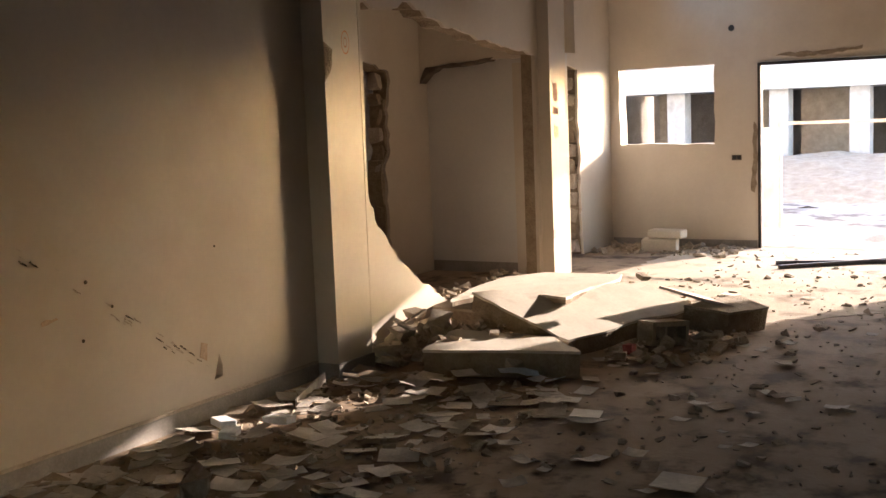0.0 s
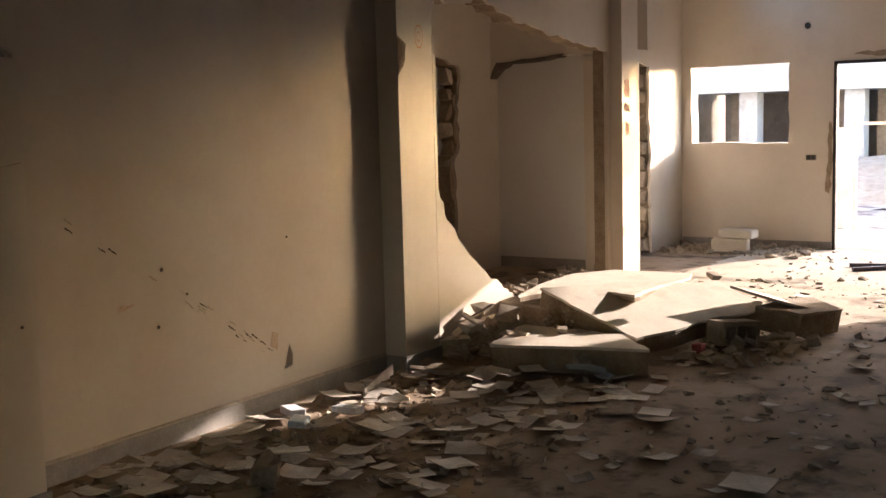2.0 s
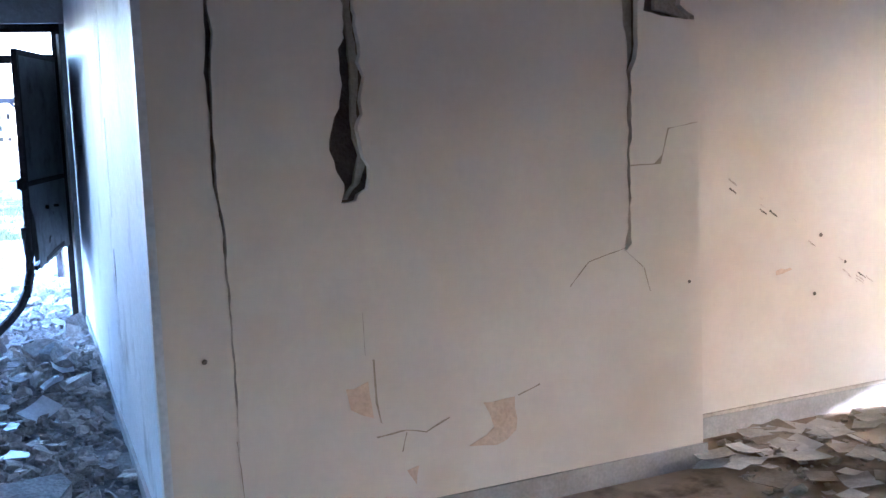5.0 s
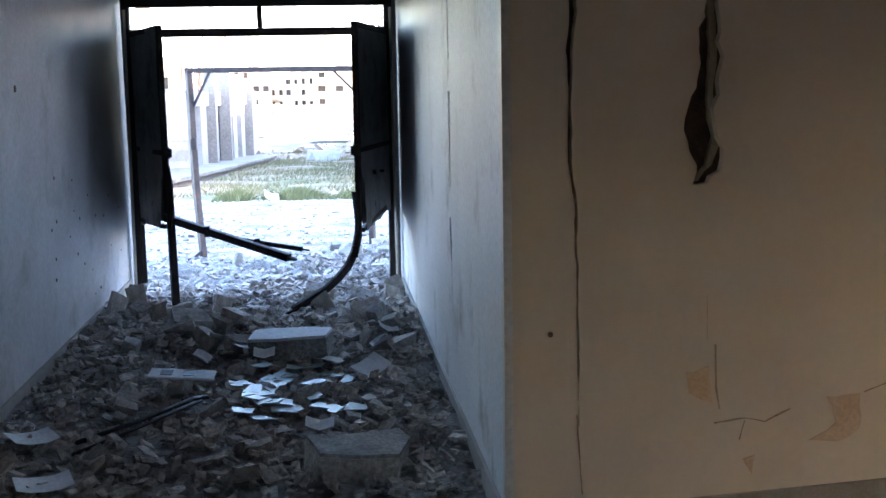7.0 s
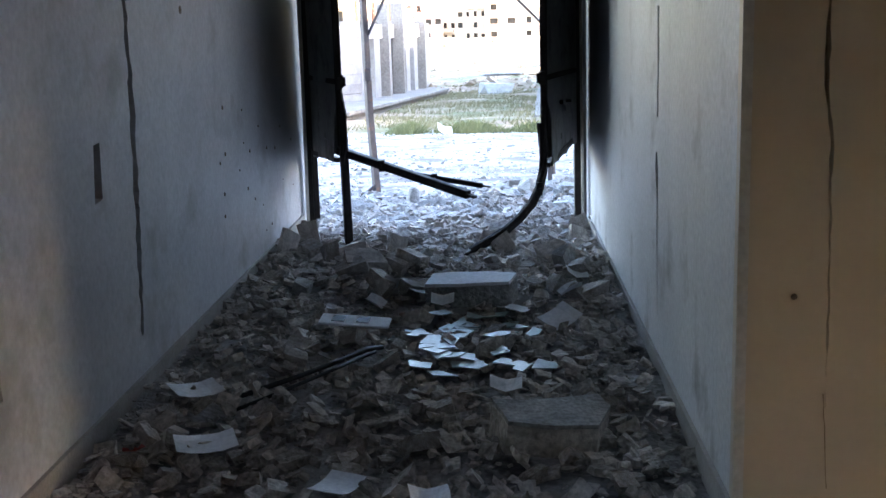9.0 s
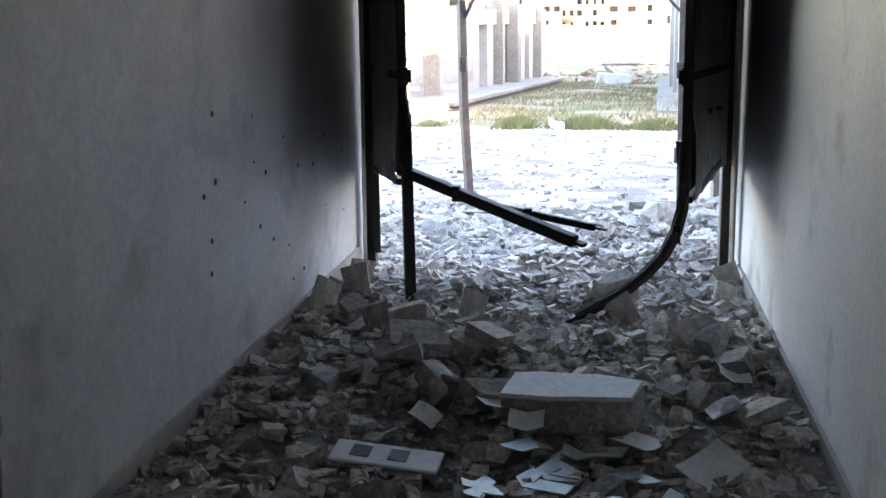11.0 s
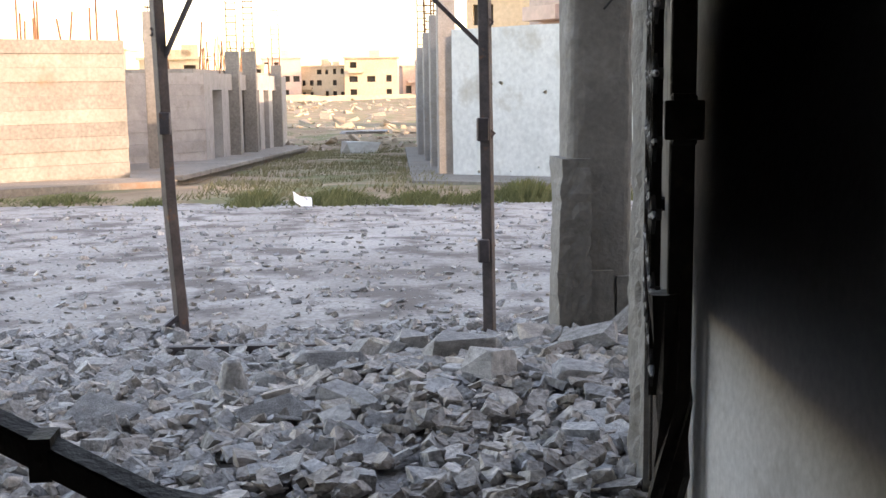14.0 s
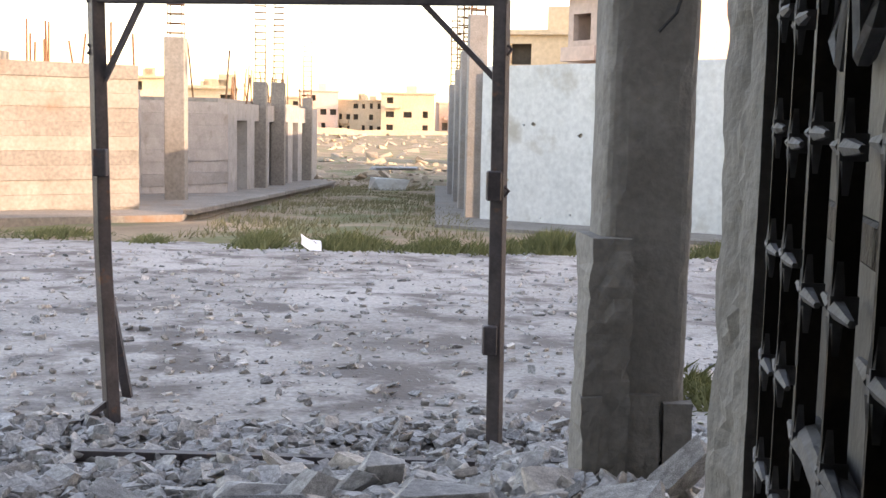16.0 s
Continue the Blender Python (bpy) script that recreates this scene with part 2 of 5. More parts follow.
def plate(outer, holes, put, depth):
    """A flat plate with holes; put(a, b) gives a point of its front, depth the way to its back."""
    bm = bmesh.new()
    for loop in (outer, *holes):
        vs = [bm.verts.new(put(a, b)) for a, b in loop]
        for i, v in enumerate(vs):
            bm.edges.new((v, vs[(i + 1) % len(vs)]))
    bmesh.ops.triangle_fill(bm, use_beauty=True, edges=bm.edges[:])
    ex = bmesh.ops.extrude_face_region(bm, geom=bm.faces[:])
    bmesh.ops.translate(bm, verts=[v for v in ex["geom"] if isinstance(v, bmesh.types.BMVert)], vec=Vector(depth))
    return bm


def ragged(points, step=0.06, rough=0.02, seed=1, closed=False):
    """A line of points broken into short uneven steps."""
    q = random.Random(seed)
    pts = list(points) + ([points[0]] if closed else [])
    out = []
    for (a, b), (c, d) in zip(pts, pts[1:]):
        n = max(1, int(math.hypot(c - a, d - b) / step))
        for i in range(n):
            k = i / n
            j = rough if (i or closed) else 0
            out.append((a + (c - a) * k + q.uniform(-j, j), b + (d - b) * k + q.uniform(-j, j)))
    if not closed:
        out.append(pts[-1])
    return out


def rect(a0, a1, b0, b1):
    return [(a0, b0), (a1, b0), (a1, b1), (a0, b1)]


def crack(points, widths, seed=1, step=0.04, rough=0.012):
    """The outline of a gap that follows a line, with a width at each of its points."""
    left = [(x - w / 2, z) for (x, z), w in zip(points, widths)]
    right = [(x + w / 2, z) for (x, z), w in zip(points, widths)]
    return ragged(left, step, rough, seed) + ragged(right[::-1], step, rough, seed + 9)


def chunk_bm(q, flat=0.6, n=11):
    """A block with uneven sides and chipped corners."""
    bm = bmesh.new()
    for cx in (-1, 1):
        for cy in (-1, 1):
            for cz in (-1, 1):
                p = Vector((cx * 0.5 * q.uniform(0.55, 1), cy * 0.42 * q.uniform(0.5, 1), cz * 0.5 * flat * q.uniform(0.5, 1)))
                if q.random() < 0.6:
                    k = q.uniform(0.15, 0.5)
                    for axis in range(3):
                        v = p.copy()
                        v[axis] *= 1 - k * q.uniform(0.6, 1.4)
                        bm.verts.new(v)
                else:
                    bm.verts.new(p)
    res = bmesh.ops.convex_hull(bm, input=bm.verts[:])
    bmesh.ops.delete(bm, geom=list({g for g in res["geom_interior"] + res["geom_unused"] if isinstance(g, bmesh.types.BMVert)}), context="VERTS")
    bmesh.ops.dissolve_limit(bm, angle_limit=radians(6), verts=bm.verts[:], edges=bm.edges[:])
    bmesh.ops.recalc_face_normals(bm, faces=bm.faces[:])
    return bm


SHAPES = []
for k in range(14):
    b = chunk_bm(R, (0.75, 0.5, 0.28, 0.6)[k % 4])
    b.verts.index_update()
    SHAPES.append((np.array([v.co for v in b.verts]), [[v.index for v in f.verts] for f in b.faces]))
    b.free()


def scatter(name, places, mat, label, m=I4):
    """Many small broken pieces as one heap: rows of x, y, z, size."""
    q = random.Random(len(places))
    vs, fs, n = [], [], 0
    for x, y, z, size in places:
        v, f = q.choice(SHAPES)
        e = Euler((q.gauss(0, 0.38), q.gauss(0, 0.38), q.uniform(0, 6.28))).to_matrix()
        w = (v * size * np.array([q.uniform(0.7, 1.3), q.uniform(0.6, 1.0), q.uniform(0.32, 0.85)])) @ np.array(e).T + (x, y, z)
        vs.append(w)
        fs += [[i + n for i in g] for g in f]
        n += len(w)
    me = bpy.data.meshes.new(name)
    me.from_pydata(np.concatenate(vs).tolist(), [], fs)
    me.materials.append(mat)
    ob = new(name, me)
    ob.matrix_world = m
    return tagged(ob, label, "rubble", kind="stuff")


def field(name, x0, x1, y0, y1, nx, ny, height, mat, m=I4, label="", kind="structure"):
    xs, ys = np.linspace(x0, x1, nx), np.linspace(y0, y1, ny)
    vs = [(x, y, height(x, y)) for y in ys for x in xs]
    fs = [(j * nx + i, j * nx + i + 1, (j + 1) * nx + i + 1, (j + 1) * nx + i) for j in range(ny - 1) for i in range(nx - 1)]
    me = bpy.data.meshes.new(name)
    me.from_pydata(vs, [], fs)
    me.materials.append(mat)
    ob = new(name, me)
    ob.matrix_world = m
    return tagged(ob, label, kind=kind)


def wave(x, y, f=1.0, seed=0.0):
    return noise.noise((x * f, y * f, seed))


# ---- setting: hall, corridor, yard ----
HH, CW, CL, SE = 4.6, 2.09, 5.25, 12.22          # hall height, corridor width and length, the end wall
structure("floor_hall", box(-9, SE + 0.2, -9, 4.5, -0.15, 0), FLOOR, HM, "dusty brown hall floor")
structure("floor_corridor", box(-CW - 0.2, 0.2, 0.3, CL + 0.1, -0.14, 0.004), FLOOR, I4, "corridor floor under rubble")
structure("ceiling_hall", box(-9, SE + 0.2, -9, 0.35, HH, HH + 2.2), DIM, HM, "unseen hall ceiling, dark to cut bounce light")
structure("ceiling_inner", box(0.3, SE + 0.2, 0.45, 4.5, 2.9, 3.1), CEIL, HM, "white ceiling of the side rooms")
structure("ceiling_corridor", box(-CW - 0.2, 0.2, 0.36, CL, 2.75, 2.95), CEIL, I4, "white corridor ceiling")

UB, UC, UF = 0.302, 0.228, 0.145                # faces of the long wall, the broken wall and the hall column
hs = lambda u: (lambda a, b: (a, u, b))

# the pier wall between corridor and hall, with its cracks
c_left = crack([(0.74, 2.75), (0.742, 1.95), (0.748, 1.83), (0.745, 1.70), (0.737, 1.59), (0.71, 1.46), (0.735, 1.36), (0.745, 1.28), (0.70, 1.235)], [0.05, 0.053, 0.055, 0.085, 0.08, 0.115, 0.13, 0.09, 0.03], 3, 0.028, 0.013)
c_right = crack([(1.94, 2.6), (1.942, 1.93), (1.947, 1.82), (1.95, 1.755), (1.93, 1.67), (1.936, 1.6), (1.925, 1.31), (1.926, 1.2), (1.925, 1.05), (1.915, 0.985), (1.90, 0.96)], [0.05, 0.075, 0.06, 0.05, 0.022, 0.016, 0.010, 0.006, 0.012, 0.035, 0.01], 5, 0.03, 0.007)
c_thin = crack([(0.245, 2.7), (0.242, 1.94), (0.25, 1.83), (0.235, 1.70), (0.24, 1.57), (0.237, 1.33), (0.257, 1.19), (0.263, 0.88), (0.267, 0.72), (0.268, 0.4)], [0.012, 0.011, 0.026, 0.024, 0.009, 0.014, 0.009, 0.005, 0.004, 0.002], 7, 0.03, 0.0036)
c_side = ragged([(2.01, 1.905), (2.265, 1.872), (2.265, 1.895), (2.19, 1.93), (2.21, 2.04), (2.13, 2.12), (2.03, 2.15)], 0.04, 0.006, 8, True)
wall_a = structure("wall_pier", plate(rect(0.0, 2.285, 0, HH), [c_left, c_right, c_thin, c_side], hs(0.0), (0, 0.03, 0)), PAINT, HM, "cracked cream plaster wall")

n_left = crack([(0.755, 2.75), (0.755, 1.95), (0.76, 1.83), (0.772, 1.72), (0.762, 1.58), (0.765, 1.46), (0.79, 1.40), (0.76, 1.30), (0.715, 1.245)], [0.022, 0.022, 0.022, 0.028, 0.02, 0.018, 0.03, 0.022, 0.012], 13, 0.03, 0.004)
n_right = crack([(1.94, 2.6), (1.942, 1.93), (1.947, 1.82), (1.95, 1.755), (1.93, 1.67), (1.936, 1.6), (1.925, 1.31), (1.926, 1.2), (1.925, 1.05), (1.915, 0.98)], [0.03, 0.055, 0.045, 0.036, 0.016, 0.012, 0.008, 0.005, 0.009, 0.022], 14, 0.03, 0.002)
n_thin = crack([(0.245, 2.7), (0.242, 1.94), (0.25, 1.83), (0.235, 1.70), (0.24, 1.57), (0.237, 1.33), (0.257, 1.19), (0.263, 0.88), (0.267, 0.42)], [0.007, 0.007, 0.018, 0.014, 0.005, 0.009, 0.005, 0.003, 0.001], 15, 0.03, 0.0015)
n_side = ragged([(2.03, 1.90), (2.25, 1.875), (2.25, 1.885), (2.03, 1.925)], 0.05, 0.003, 16, True)
structure("wall_pier_plaster", plate(rect(0.03, 2.25, 0, HH), [n_left, n_right, n_thin, n_side], hs(0.031), (0, 0.02, 0)), BROWNCOAT, HM, "brown plaster coat under the paint")
structure("wall_pier_core", box(0.06, 2.27, 0.06, UB - 0.01, 0, HH), DARKGAP, HM, "crumbling blockwork inside the cracks")
structure("wall_pier_end", box(2.255, 2.285, 0.031, UB + 0.1, 0, HH), PAINT, HM, "cream plaster return of the pier")
b_crack = crack([(3.0, 0.88), (3.35, 0.62), (3.75, 0.40), (4.05, 0.30)], [0.006, 0.010, 0.012, 0.03], 11, rough=0.004)
b_hole = ragged([(4.14, 0.21), (4.21, 0.22), (4.22, 0.28), (4.18, 0.34), (4.16, 0.29)], 0.05, 0.008, 4, True)
structure("wall_long", plate(rect(2.286, 5.3, 0, HH), [b_hole], hs(UB), (0, 0.2, 0)), PAINT, HM, "long cream glossy hall wall")
structure("wall_long_core", box(2.4, 5.0, UB + 0.05, UB + 0.15, 0.1, 0.6), PEEL, HM, "bare plaster behind a chip")

# column and the knocked-out wall beside it
structure("column_hall", box(5.115, 5.50, UF, UC + 0.35, 0, HH), PAINT, HM, "painted hall column")
gap = ragged([(6.72, 0.02), (6.63, 0.28), (6.45, 0.38), (6.28, 0.46), (6.08, 0.60), (5.89, 0.77), (5.73, 0.95), (5.66, 1.12)], 0.05, 0.018, 21)
gap += ragged([(5.67, 2.37), (6.0, 2.35), (6.3, 2.42), (6.78, 2.27), (7.4, 2.20), (8.33, 2.11)], 0.08, 0.025, 22) + [(8.33, 0.02)]
outer = [(5.631, 0.0), (6.72, 0.0)] + gap[1:] + [(8.33, 0.0), (8.42, 0.0), (8.42, HH), (5.631, HH)]
structure("wall_broken", plate(outer, [], hs(UC), (0, 0.03, 0)), PAINT, HM, "cream plaster round a knocked-out opening")
core = [(5.632, 0.0), (6.70, 0.0)] + [(a - 0.012, b - 0.012) if b < 1.2 else (a, b + 0.012) for a, b in gap[1:-1]] + [(8.42, 2.125), (8.42, HH), (5.632, HH)]
structure("wall_broken_core", plate(core, [], hs(UC + 0.031), (0, 0.17, 0)), BLOCK, HM, "raw blockwork of the broken wall")
structure("wall_broken_jamb", box(8.332, 8.399, UC + 0.032, UC + 0.13, 0, 2.13), BLOCK, HM, "raw brown jamb of the broken opening")
structure("column_far", box(8.4, 8.74, 0.12, 0.36, 0, HH), PAINT, HM, "lit cream hall column")

# side rooms
structure("wall_inner_back", box(9.7, 9.9, 0.6, 2.1, 0, 2.9), PAINT_GREY, HM, "pale grey wall of the side room")
side_edge = [(8.2, 2.16), (8.58, 2.16), (8.73, 2.14), (8.95, 2.08), (8.98, 1.98), (8.90, 1.70), (8.93, 1.30), (8.82, 1.12), (8.86, 0.60), (8.87, 0.02)]
structure("wall_inner_side", plate([(8.9, 0), (9.7, 0), (9.7, 2.9), (6.0, 2.9), (6.0, 2.2)] + ragged(side_edge, 0.07, 0.022, 31)[:-1], [], hs(2.1), (0, 0.03, 0)), PAINT, HM, "cream wall with a broken doorway")
side_core = structure("wall_inner_side_core", plate([(8.90, 0), (9.69, 0), (9.69, 2.89), (6.1, 2.89), (6.1, 2.22)] + ragged([(a - 0.02, b) for a, b in side_edge], 0.07, 0.03, 33)[:-1], [], hs(2.131), (0, 0.16, 0)), BLOCK, HM, "raw blockwork edge of the broken doorway")
structure("beam_inner", plate([(2.1, 2.9), (0.37, 2.9)] + ragged([(0.37, 2.17), (1.24, 2.17), (1.9, 2.13), (2.02, 2.12), (2.1, 2.0)], 0.08, 0.012, 35), [], lambda a, b: (9.56, a, b), (0.139, 0, 0)), PAINT, HM, "cream beam over the back wall")
structure("trim_beam", plate(ragged([(1.25, 2.172), (1.9, 2.13), (2.03, 2.12), (2.1, 1.99), (2.1, 1.95), (2.0, 2.06), (1.88, 2.10), (1.3, 2.15)], 0.06, 0.012, 36, True), [], lambda a, b: (9.545, a, b), (0.14, 0, 0)), DARKGAP, HM, "broken dark edge under the beam")
structure("wall_inner_strip", box(9.68, 9.699, 0.61, 1.10, 0, 2.12), PAINT, HM, "cream strip beside the grey panel")
structure("wall_rooms_back", box(2, SE, 4.3, 4.5, 0, 2.9), PAINT_GREY, HM, "pale grey far wall")
structure("wall_rooms_end", box(SE, SE + 0.2, 1.15, 4.5, 0, 2.9), PAINT_GREY, HM, "pale grey end of the side rooms")
structure("wall_recess", plate([(11.3, 0), (SE, 0), (SE, HH), (9.92, HH), (9.92, 2.12), (11.0, 2.12)] + ragged([(11.24, 2.08), (11.22, 1.6), (11.27, 1.2), (11.25, 0.6), (11.3, 0.02)], 0.07, 0.025, 41)[:-1], [], hs(1.05), (0, 0.03, 0)), PAINT, HM, "cream wall beside a broken doorway")
structure("wall_recess_core", plate([(11.31, 0), (SE, 0), (SE, HH), (9.92, HH), (9.92, 2.14), (11.03, 2.14)] + ragged([(11.26, 2.08), (11.24, 1.6), (11.29, 1.2), (11.27, 0.6), (11.31, 0.02)], 0.07, 0.025, 42)[:-1], [], hs(1.081), (0, 0.17, 0)), BLOCK, HM, "raw blockwork of the doorway")
def jamb_blocks(owner, s_at, u0, u1, z0, z1, seed):
    """Broken ends of the hollow blocks in a knocked-out door edge."""
    qq = random.Random(seed)
    z = z0
    while z < z1 - 0.1:
        h = qq.uniform(0.15, 0.2)
        d = qq.uniform(0.0, 0.06)
        b = chunk_bm(qq, 1.0)
        bmesh.ops.transform(b, matrix=Matrix.Translation((s_at(z) - d, (u0 + u1) / 2, z + h / 2)) @ Matrix.Diagonal((0.12, (u1 - u0) * 1.15, h * 1.02, 1)), verts=b.verts[:])
        part("broken_block", b, qq.choice((BLOCK, CHUNK_TAN, BROWNCOAT)), owner)
        z += h + 0.012


jamb_blocks(side_core, lambda z: 8.90 + 0.03 * math.sin(z * 5), 2.135, 2.28, 0.02, 2.0, 71)
jamb_blocks(bpy.data.objects["wall_recess_core"], lambda z: 11.30 + 0.02 * math.sin(z * 6), 1.085, 1.25, 0.02, 2.05, 72)
structure("ceiling_recess", box(8.4, SE, 0.36, 1.3, HH, HH + 0.3), CEIL, HM, "ceiling over the recess")

# end wall with its window and wide doorway
endput = lambda a, b: (SE, a, b)
win = ragged([(0.93, 1.20), (0.93, 2.08), (-0.21, 2.085), (-0.21, 1.195)], 0.12, 0.008, 51, True)

structure("wall_end", plate([(1.25, 0), (1.25, HH), (-9, HH), (-9, 0), (-4.14, 0), (-4.14, 2.5), (-3.78, 2.5), (-3.78, 2.09), (-0.70, 2.085), (-0.70, 0)], [win], endput, (0.22, 0, 0)), PAINT, HM, "cream end wall with window hole and wide doorway")
# Unseen wall; its hole is added to let fill light onto the pier.
structure("wall_behind", plate(rect(-9, 0.3, 0, HH), [rect(-4.7, -3.1, 0.9, 2.3)], lambda a, b: (-9, a, b), (-0.2, 0, 0)), CONCRETE_GREY, HM, "unseen grey wall with a hole added for sky fill")
structure("wall_opposite", plate([(-9, 0), (SE, 0), (SE, HH), (-9, HH)], [], hs(-9.0), (0, -0.2, 0)), DIM, HM, "unseen wall, dark to cut bounce light")
structure("wall_left", box(-9, -CW - 0.06, 0.0, 0.3, 0, HH), PAINT, HM, "cream wall left of the corridor")
structure("wall_over_corridor", box(-CW - 0.2, 0.0, 0.02, 0.3, 2.75, HH), PAINT, HM, "cream wall over the corridor mouth")

# corridor walls with cracks
r_holes = [crack([(1.60, 2.7), (1.59, 1.9), (1.58, 1.72)], [0.05, 0.04, 0.02], 61, rough=0.004), crack([(1.585, 1.57), (1.58, 1.35), (1.585, 1.12)], [0.05, 0.035, 0.03], 62, rough=0.005), crack([(1.61, 0.97), (1.60, 0.90), (1.585, 0.82), (1.57, 0.5), (1.55, 0.28)], [0.03, 0.08, 0.03, 0.018, 0.01], 63, rough=0.006)]
structure("wall_corridor_right", plate(rect(0.0, CL, 0, 2.76), r_holes, lambda a, b: (0.0, a, b), (0.03, 0, 0)), CORRIDOR, I4, "grey corridor wall blackened by soot")
structure("wall_corridor_right_core", box(0.06, 0.2, 0.3, CL - 0.02, 0, 2.76), DARKGAP, I4, "blockwork inside the cracks")
l_holes = [crack([(1.27, 2.5), (1.26, 1.75), (1.26, 1.2), (1.20, 0.7), (1.16, 0.34)], [0.035, 0.045, 0.065, 0.05, 0.025], 64, rough=0.014), ragged([(0.76, 0.93), (0.84, 0.94), (0.86, 1.14), (0.79, 1.14)], 0.1, 0.004, 65, True), crack([(-0.13, 2.0), (-0.14, 1.2), (-0.12, 0.5)], [0.05, 0.06, 0.02], 66, rough=0.006)]
structure("wall_corridor_left", plate(rect(-0.25, CL, 0, 2.76), l_holes, lambda a, b: (-CW, a, b), (-0.03, 0, 0)), CORRIDOR_SHADED, I4, "grey corridor wall blackened by soot")
structure("wall_corridor_left_core", box(-CW - 0.2, -CW - 0.06, -0.2, CL - 0.02, 0, 2.76), DARKGAP, I4, "blockwork inside the cracks")

# outer wall beside the corridor door
# Right wall runs tall; two unseen walls added beyond it shade the yard.
structure("wall_outer_right", box(0.03, 13.5, CL - 0.03, CL + 0.2, -0.4, 11.0), CONCRETE_GREY, I4, "grey outer wall")
structure("wall_wing_return", box(13.3, 13.5, 5.45, 9.4, -0.6, 11.0), CONCRETE_GREY, I4, "grey unseen return added to shade the yard")
structure("wall_wing", box(13.5, 60, 9.0, 9.4, -0.6, 11.0), CONCRETE_GREY, I4, "grey unseen wall added to shade the yard")
structure("wall_outer_left", box(-10, -CW - 0.03, CL - 0.03, CL + 0.2, -0.4, 7.0), CONCRETE_GREY, I4, "grey outer wall")
structure("wall_outer_over", box(-CW - 0.03, 0.03, CL - 0.05, CL + 0.2, 2.30, 7.0), CONCRETE_GREY, I4, "grey outer wall over the door")


def rough_post(profile, z0, z1, step, amp, seed):
    """An upright with a worn, knocked surface: the profile's points, shifted by noise at each level."""
    bm = bmesh.new()
    n = max(2, int((z1 - z0) / step))
    cx, cy = sum(p[0] for p in profile) / len(profile), sum(p[1] for p in profile) / len(profile)
    rings = []
    for j in range(n + 1):
        z = z0 + (z1 - z0) * j / n
        ring = []
        for x, y in profile:
            k = amp * (noise.noise((x * 9, y * 9, z * 4 + seed)) + 1.0 * noise.noise((x * 30, y * 30, z * 17 + seed)))
            d = Vector((x - cx, y - cy)).normalized()
            ring.append(bm.verts.new((x + d.x * k, y + d.y * k, z)))
        rings.append(ring)
    for p, r in zip(rings, rings[1:]):
        for k in range(len(profile)):
            bm.faces.new((p[k], p[(k + 1) % len(profile)], r[(k + 1) % len(profile)], r[k]))
    bm.faces.new(rings[0][::-1])
    bm.faces.new(rings[-1])
    return bm


RP = [(0.03, CL + 0.20)] + [(-0.075, CL + 0.20 - 0.03 * k) for k in range(7)] + [(0.03, CL + 0.02)]
structure("door_reveal_right", rough_post(RP, -0.3, 2.3, 0.02, 0.020, 3), PILLAR, I4, "ragged broken plaster reveal")

# skirtings
for n, (s0, s1, u) in enumerate(((0.05, 2.3, 0.0), (2.3, 5.10, UB), (5.10, 5.51, UF))):
    structure("baseboard", box(s0, s1, u - 0.014, u - 0.001, 0, 0.098), SKIRT, HM, "grey stone skirting")
structure("baseboard", box(5.1005, 5.114, UF - 0.0139, UB, 0, 0.098), SKIRT, HM, "grey stone skirting")
structure("trim", box(2.3, 5.10, UB - 0.012, UB - 0.001, 0.0985, 0.114), BROWNCOAT, HM, "brown mortar line over the skirting")
structure("baseboard", box(9.686, 9.699, 0.6, 2.09, 0, 0.11), SKIRT, HM, "grey stone skirting")
structure("baseboard", box(SE - 0.014, SE - 0.001, -0.69, 1.03, 0, 0.09), SKIRT, HM, "grey stone skirting")
structure("baseboard", box(-0.016, -0.001, 0.02, CL - 0.3, 0, 0.13), SKIRT, I4, "grey corridor skirting")
structure("baseboard", box(-CW + 0.001, -CW + 0.016, -0.2, CL - 0.3, 0, 0.19), SKIRT, I4, "grey corridor skirting")


# the yard: falls away from the building, then climbs to a hill
def ground_z(x, y):
    z = -0.37 - 0.030 * (y - 9.3)
    if y < 9.3:
        z = -0.37 + (9.3 - y) * 0.062
    if y > 22:
        z -= 0.009 * min(y - 22, 38)
    if y > 60:
        k = min(1, (y - 60) / 190)
        z = -2.25 - 0.01 * (y - 60) + 1.6 * k + 1.2 * max(0, wave(x, y, 0.03, 3)) * k
    if y > 22:
        z += 0.12 * wave(x, y, 0.3, 5) * min(1, (y - 22) / 8)
    if y > 55:
        z += 0.5 * max(0, 1 - abs(y - 72) / 14) * (1 + wave(x, y, 0.12, 2))
    return z + 0.025 * wave(x, y, 0.9, 1)


xs = np.concatenate([np.linspace(-900, -60, 8), np.linspace(-40, -10, 8), np.linspace(-9, 9, 37), np.linspace(12, 40, 8), np.linspace(60, 900, 8)])
ys = np.concatenate([np.linspace(CL + 0.18, 30, 60), np.linspace(31, 100, 60), np.linspace(105, 300, 40), np.linspace(340, 1500, 8)])
gv = [(x, y, ground_z(x, y) if y < 310 else -2.6) for y in ys for x in xs]
nx = len(xs)
gf = [(j * nx + i, j * nx + i + 1, (j + 1) * nx + i + 1, (j + 1) * nx + i) for j in range(len(ys) - 1) for i in range(nx - 1)]
me = bpy.data.meshes.new("ground")
me.from_pydata(gv, [], gf)
me.materials.append(GROUND)
tagged(new("ground", me), "pale gravel yard and rough field", kind="structure")
structure("ground_side", box(SE + 0.2, 900, -900, 4.9, -0.2, -0.02), GROUND, I4, "bare ground outside the hall")
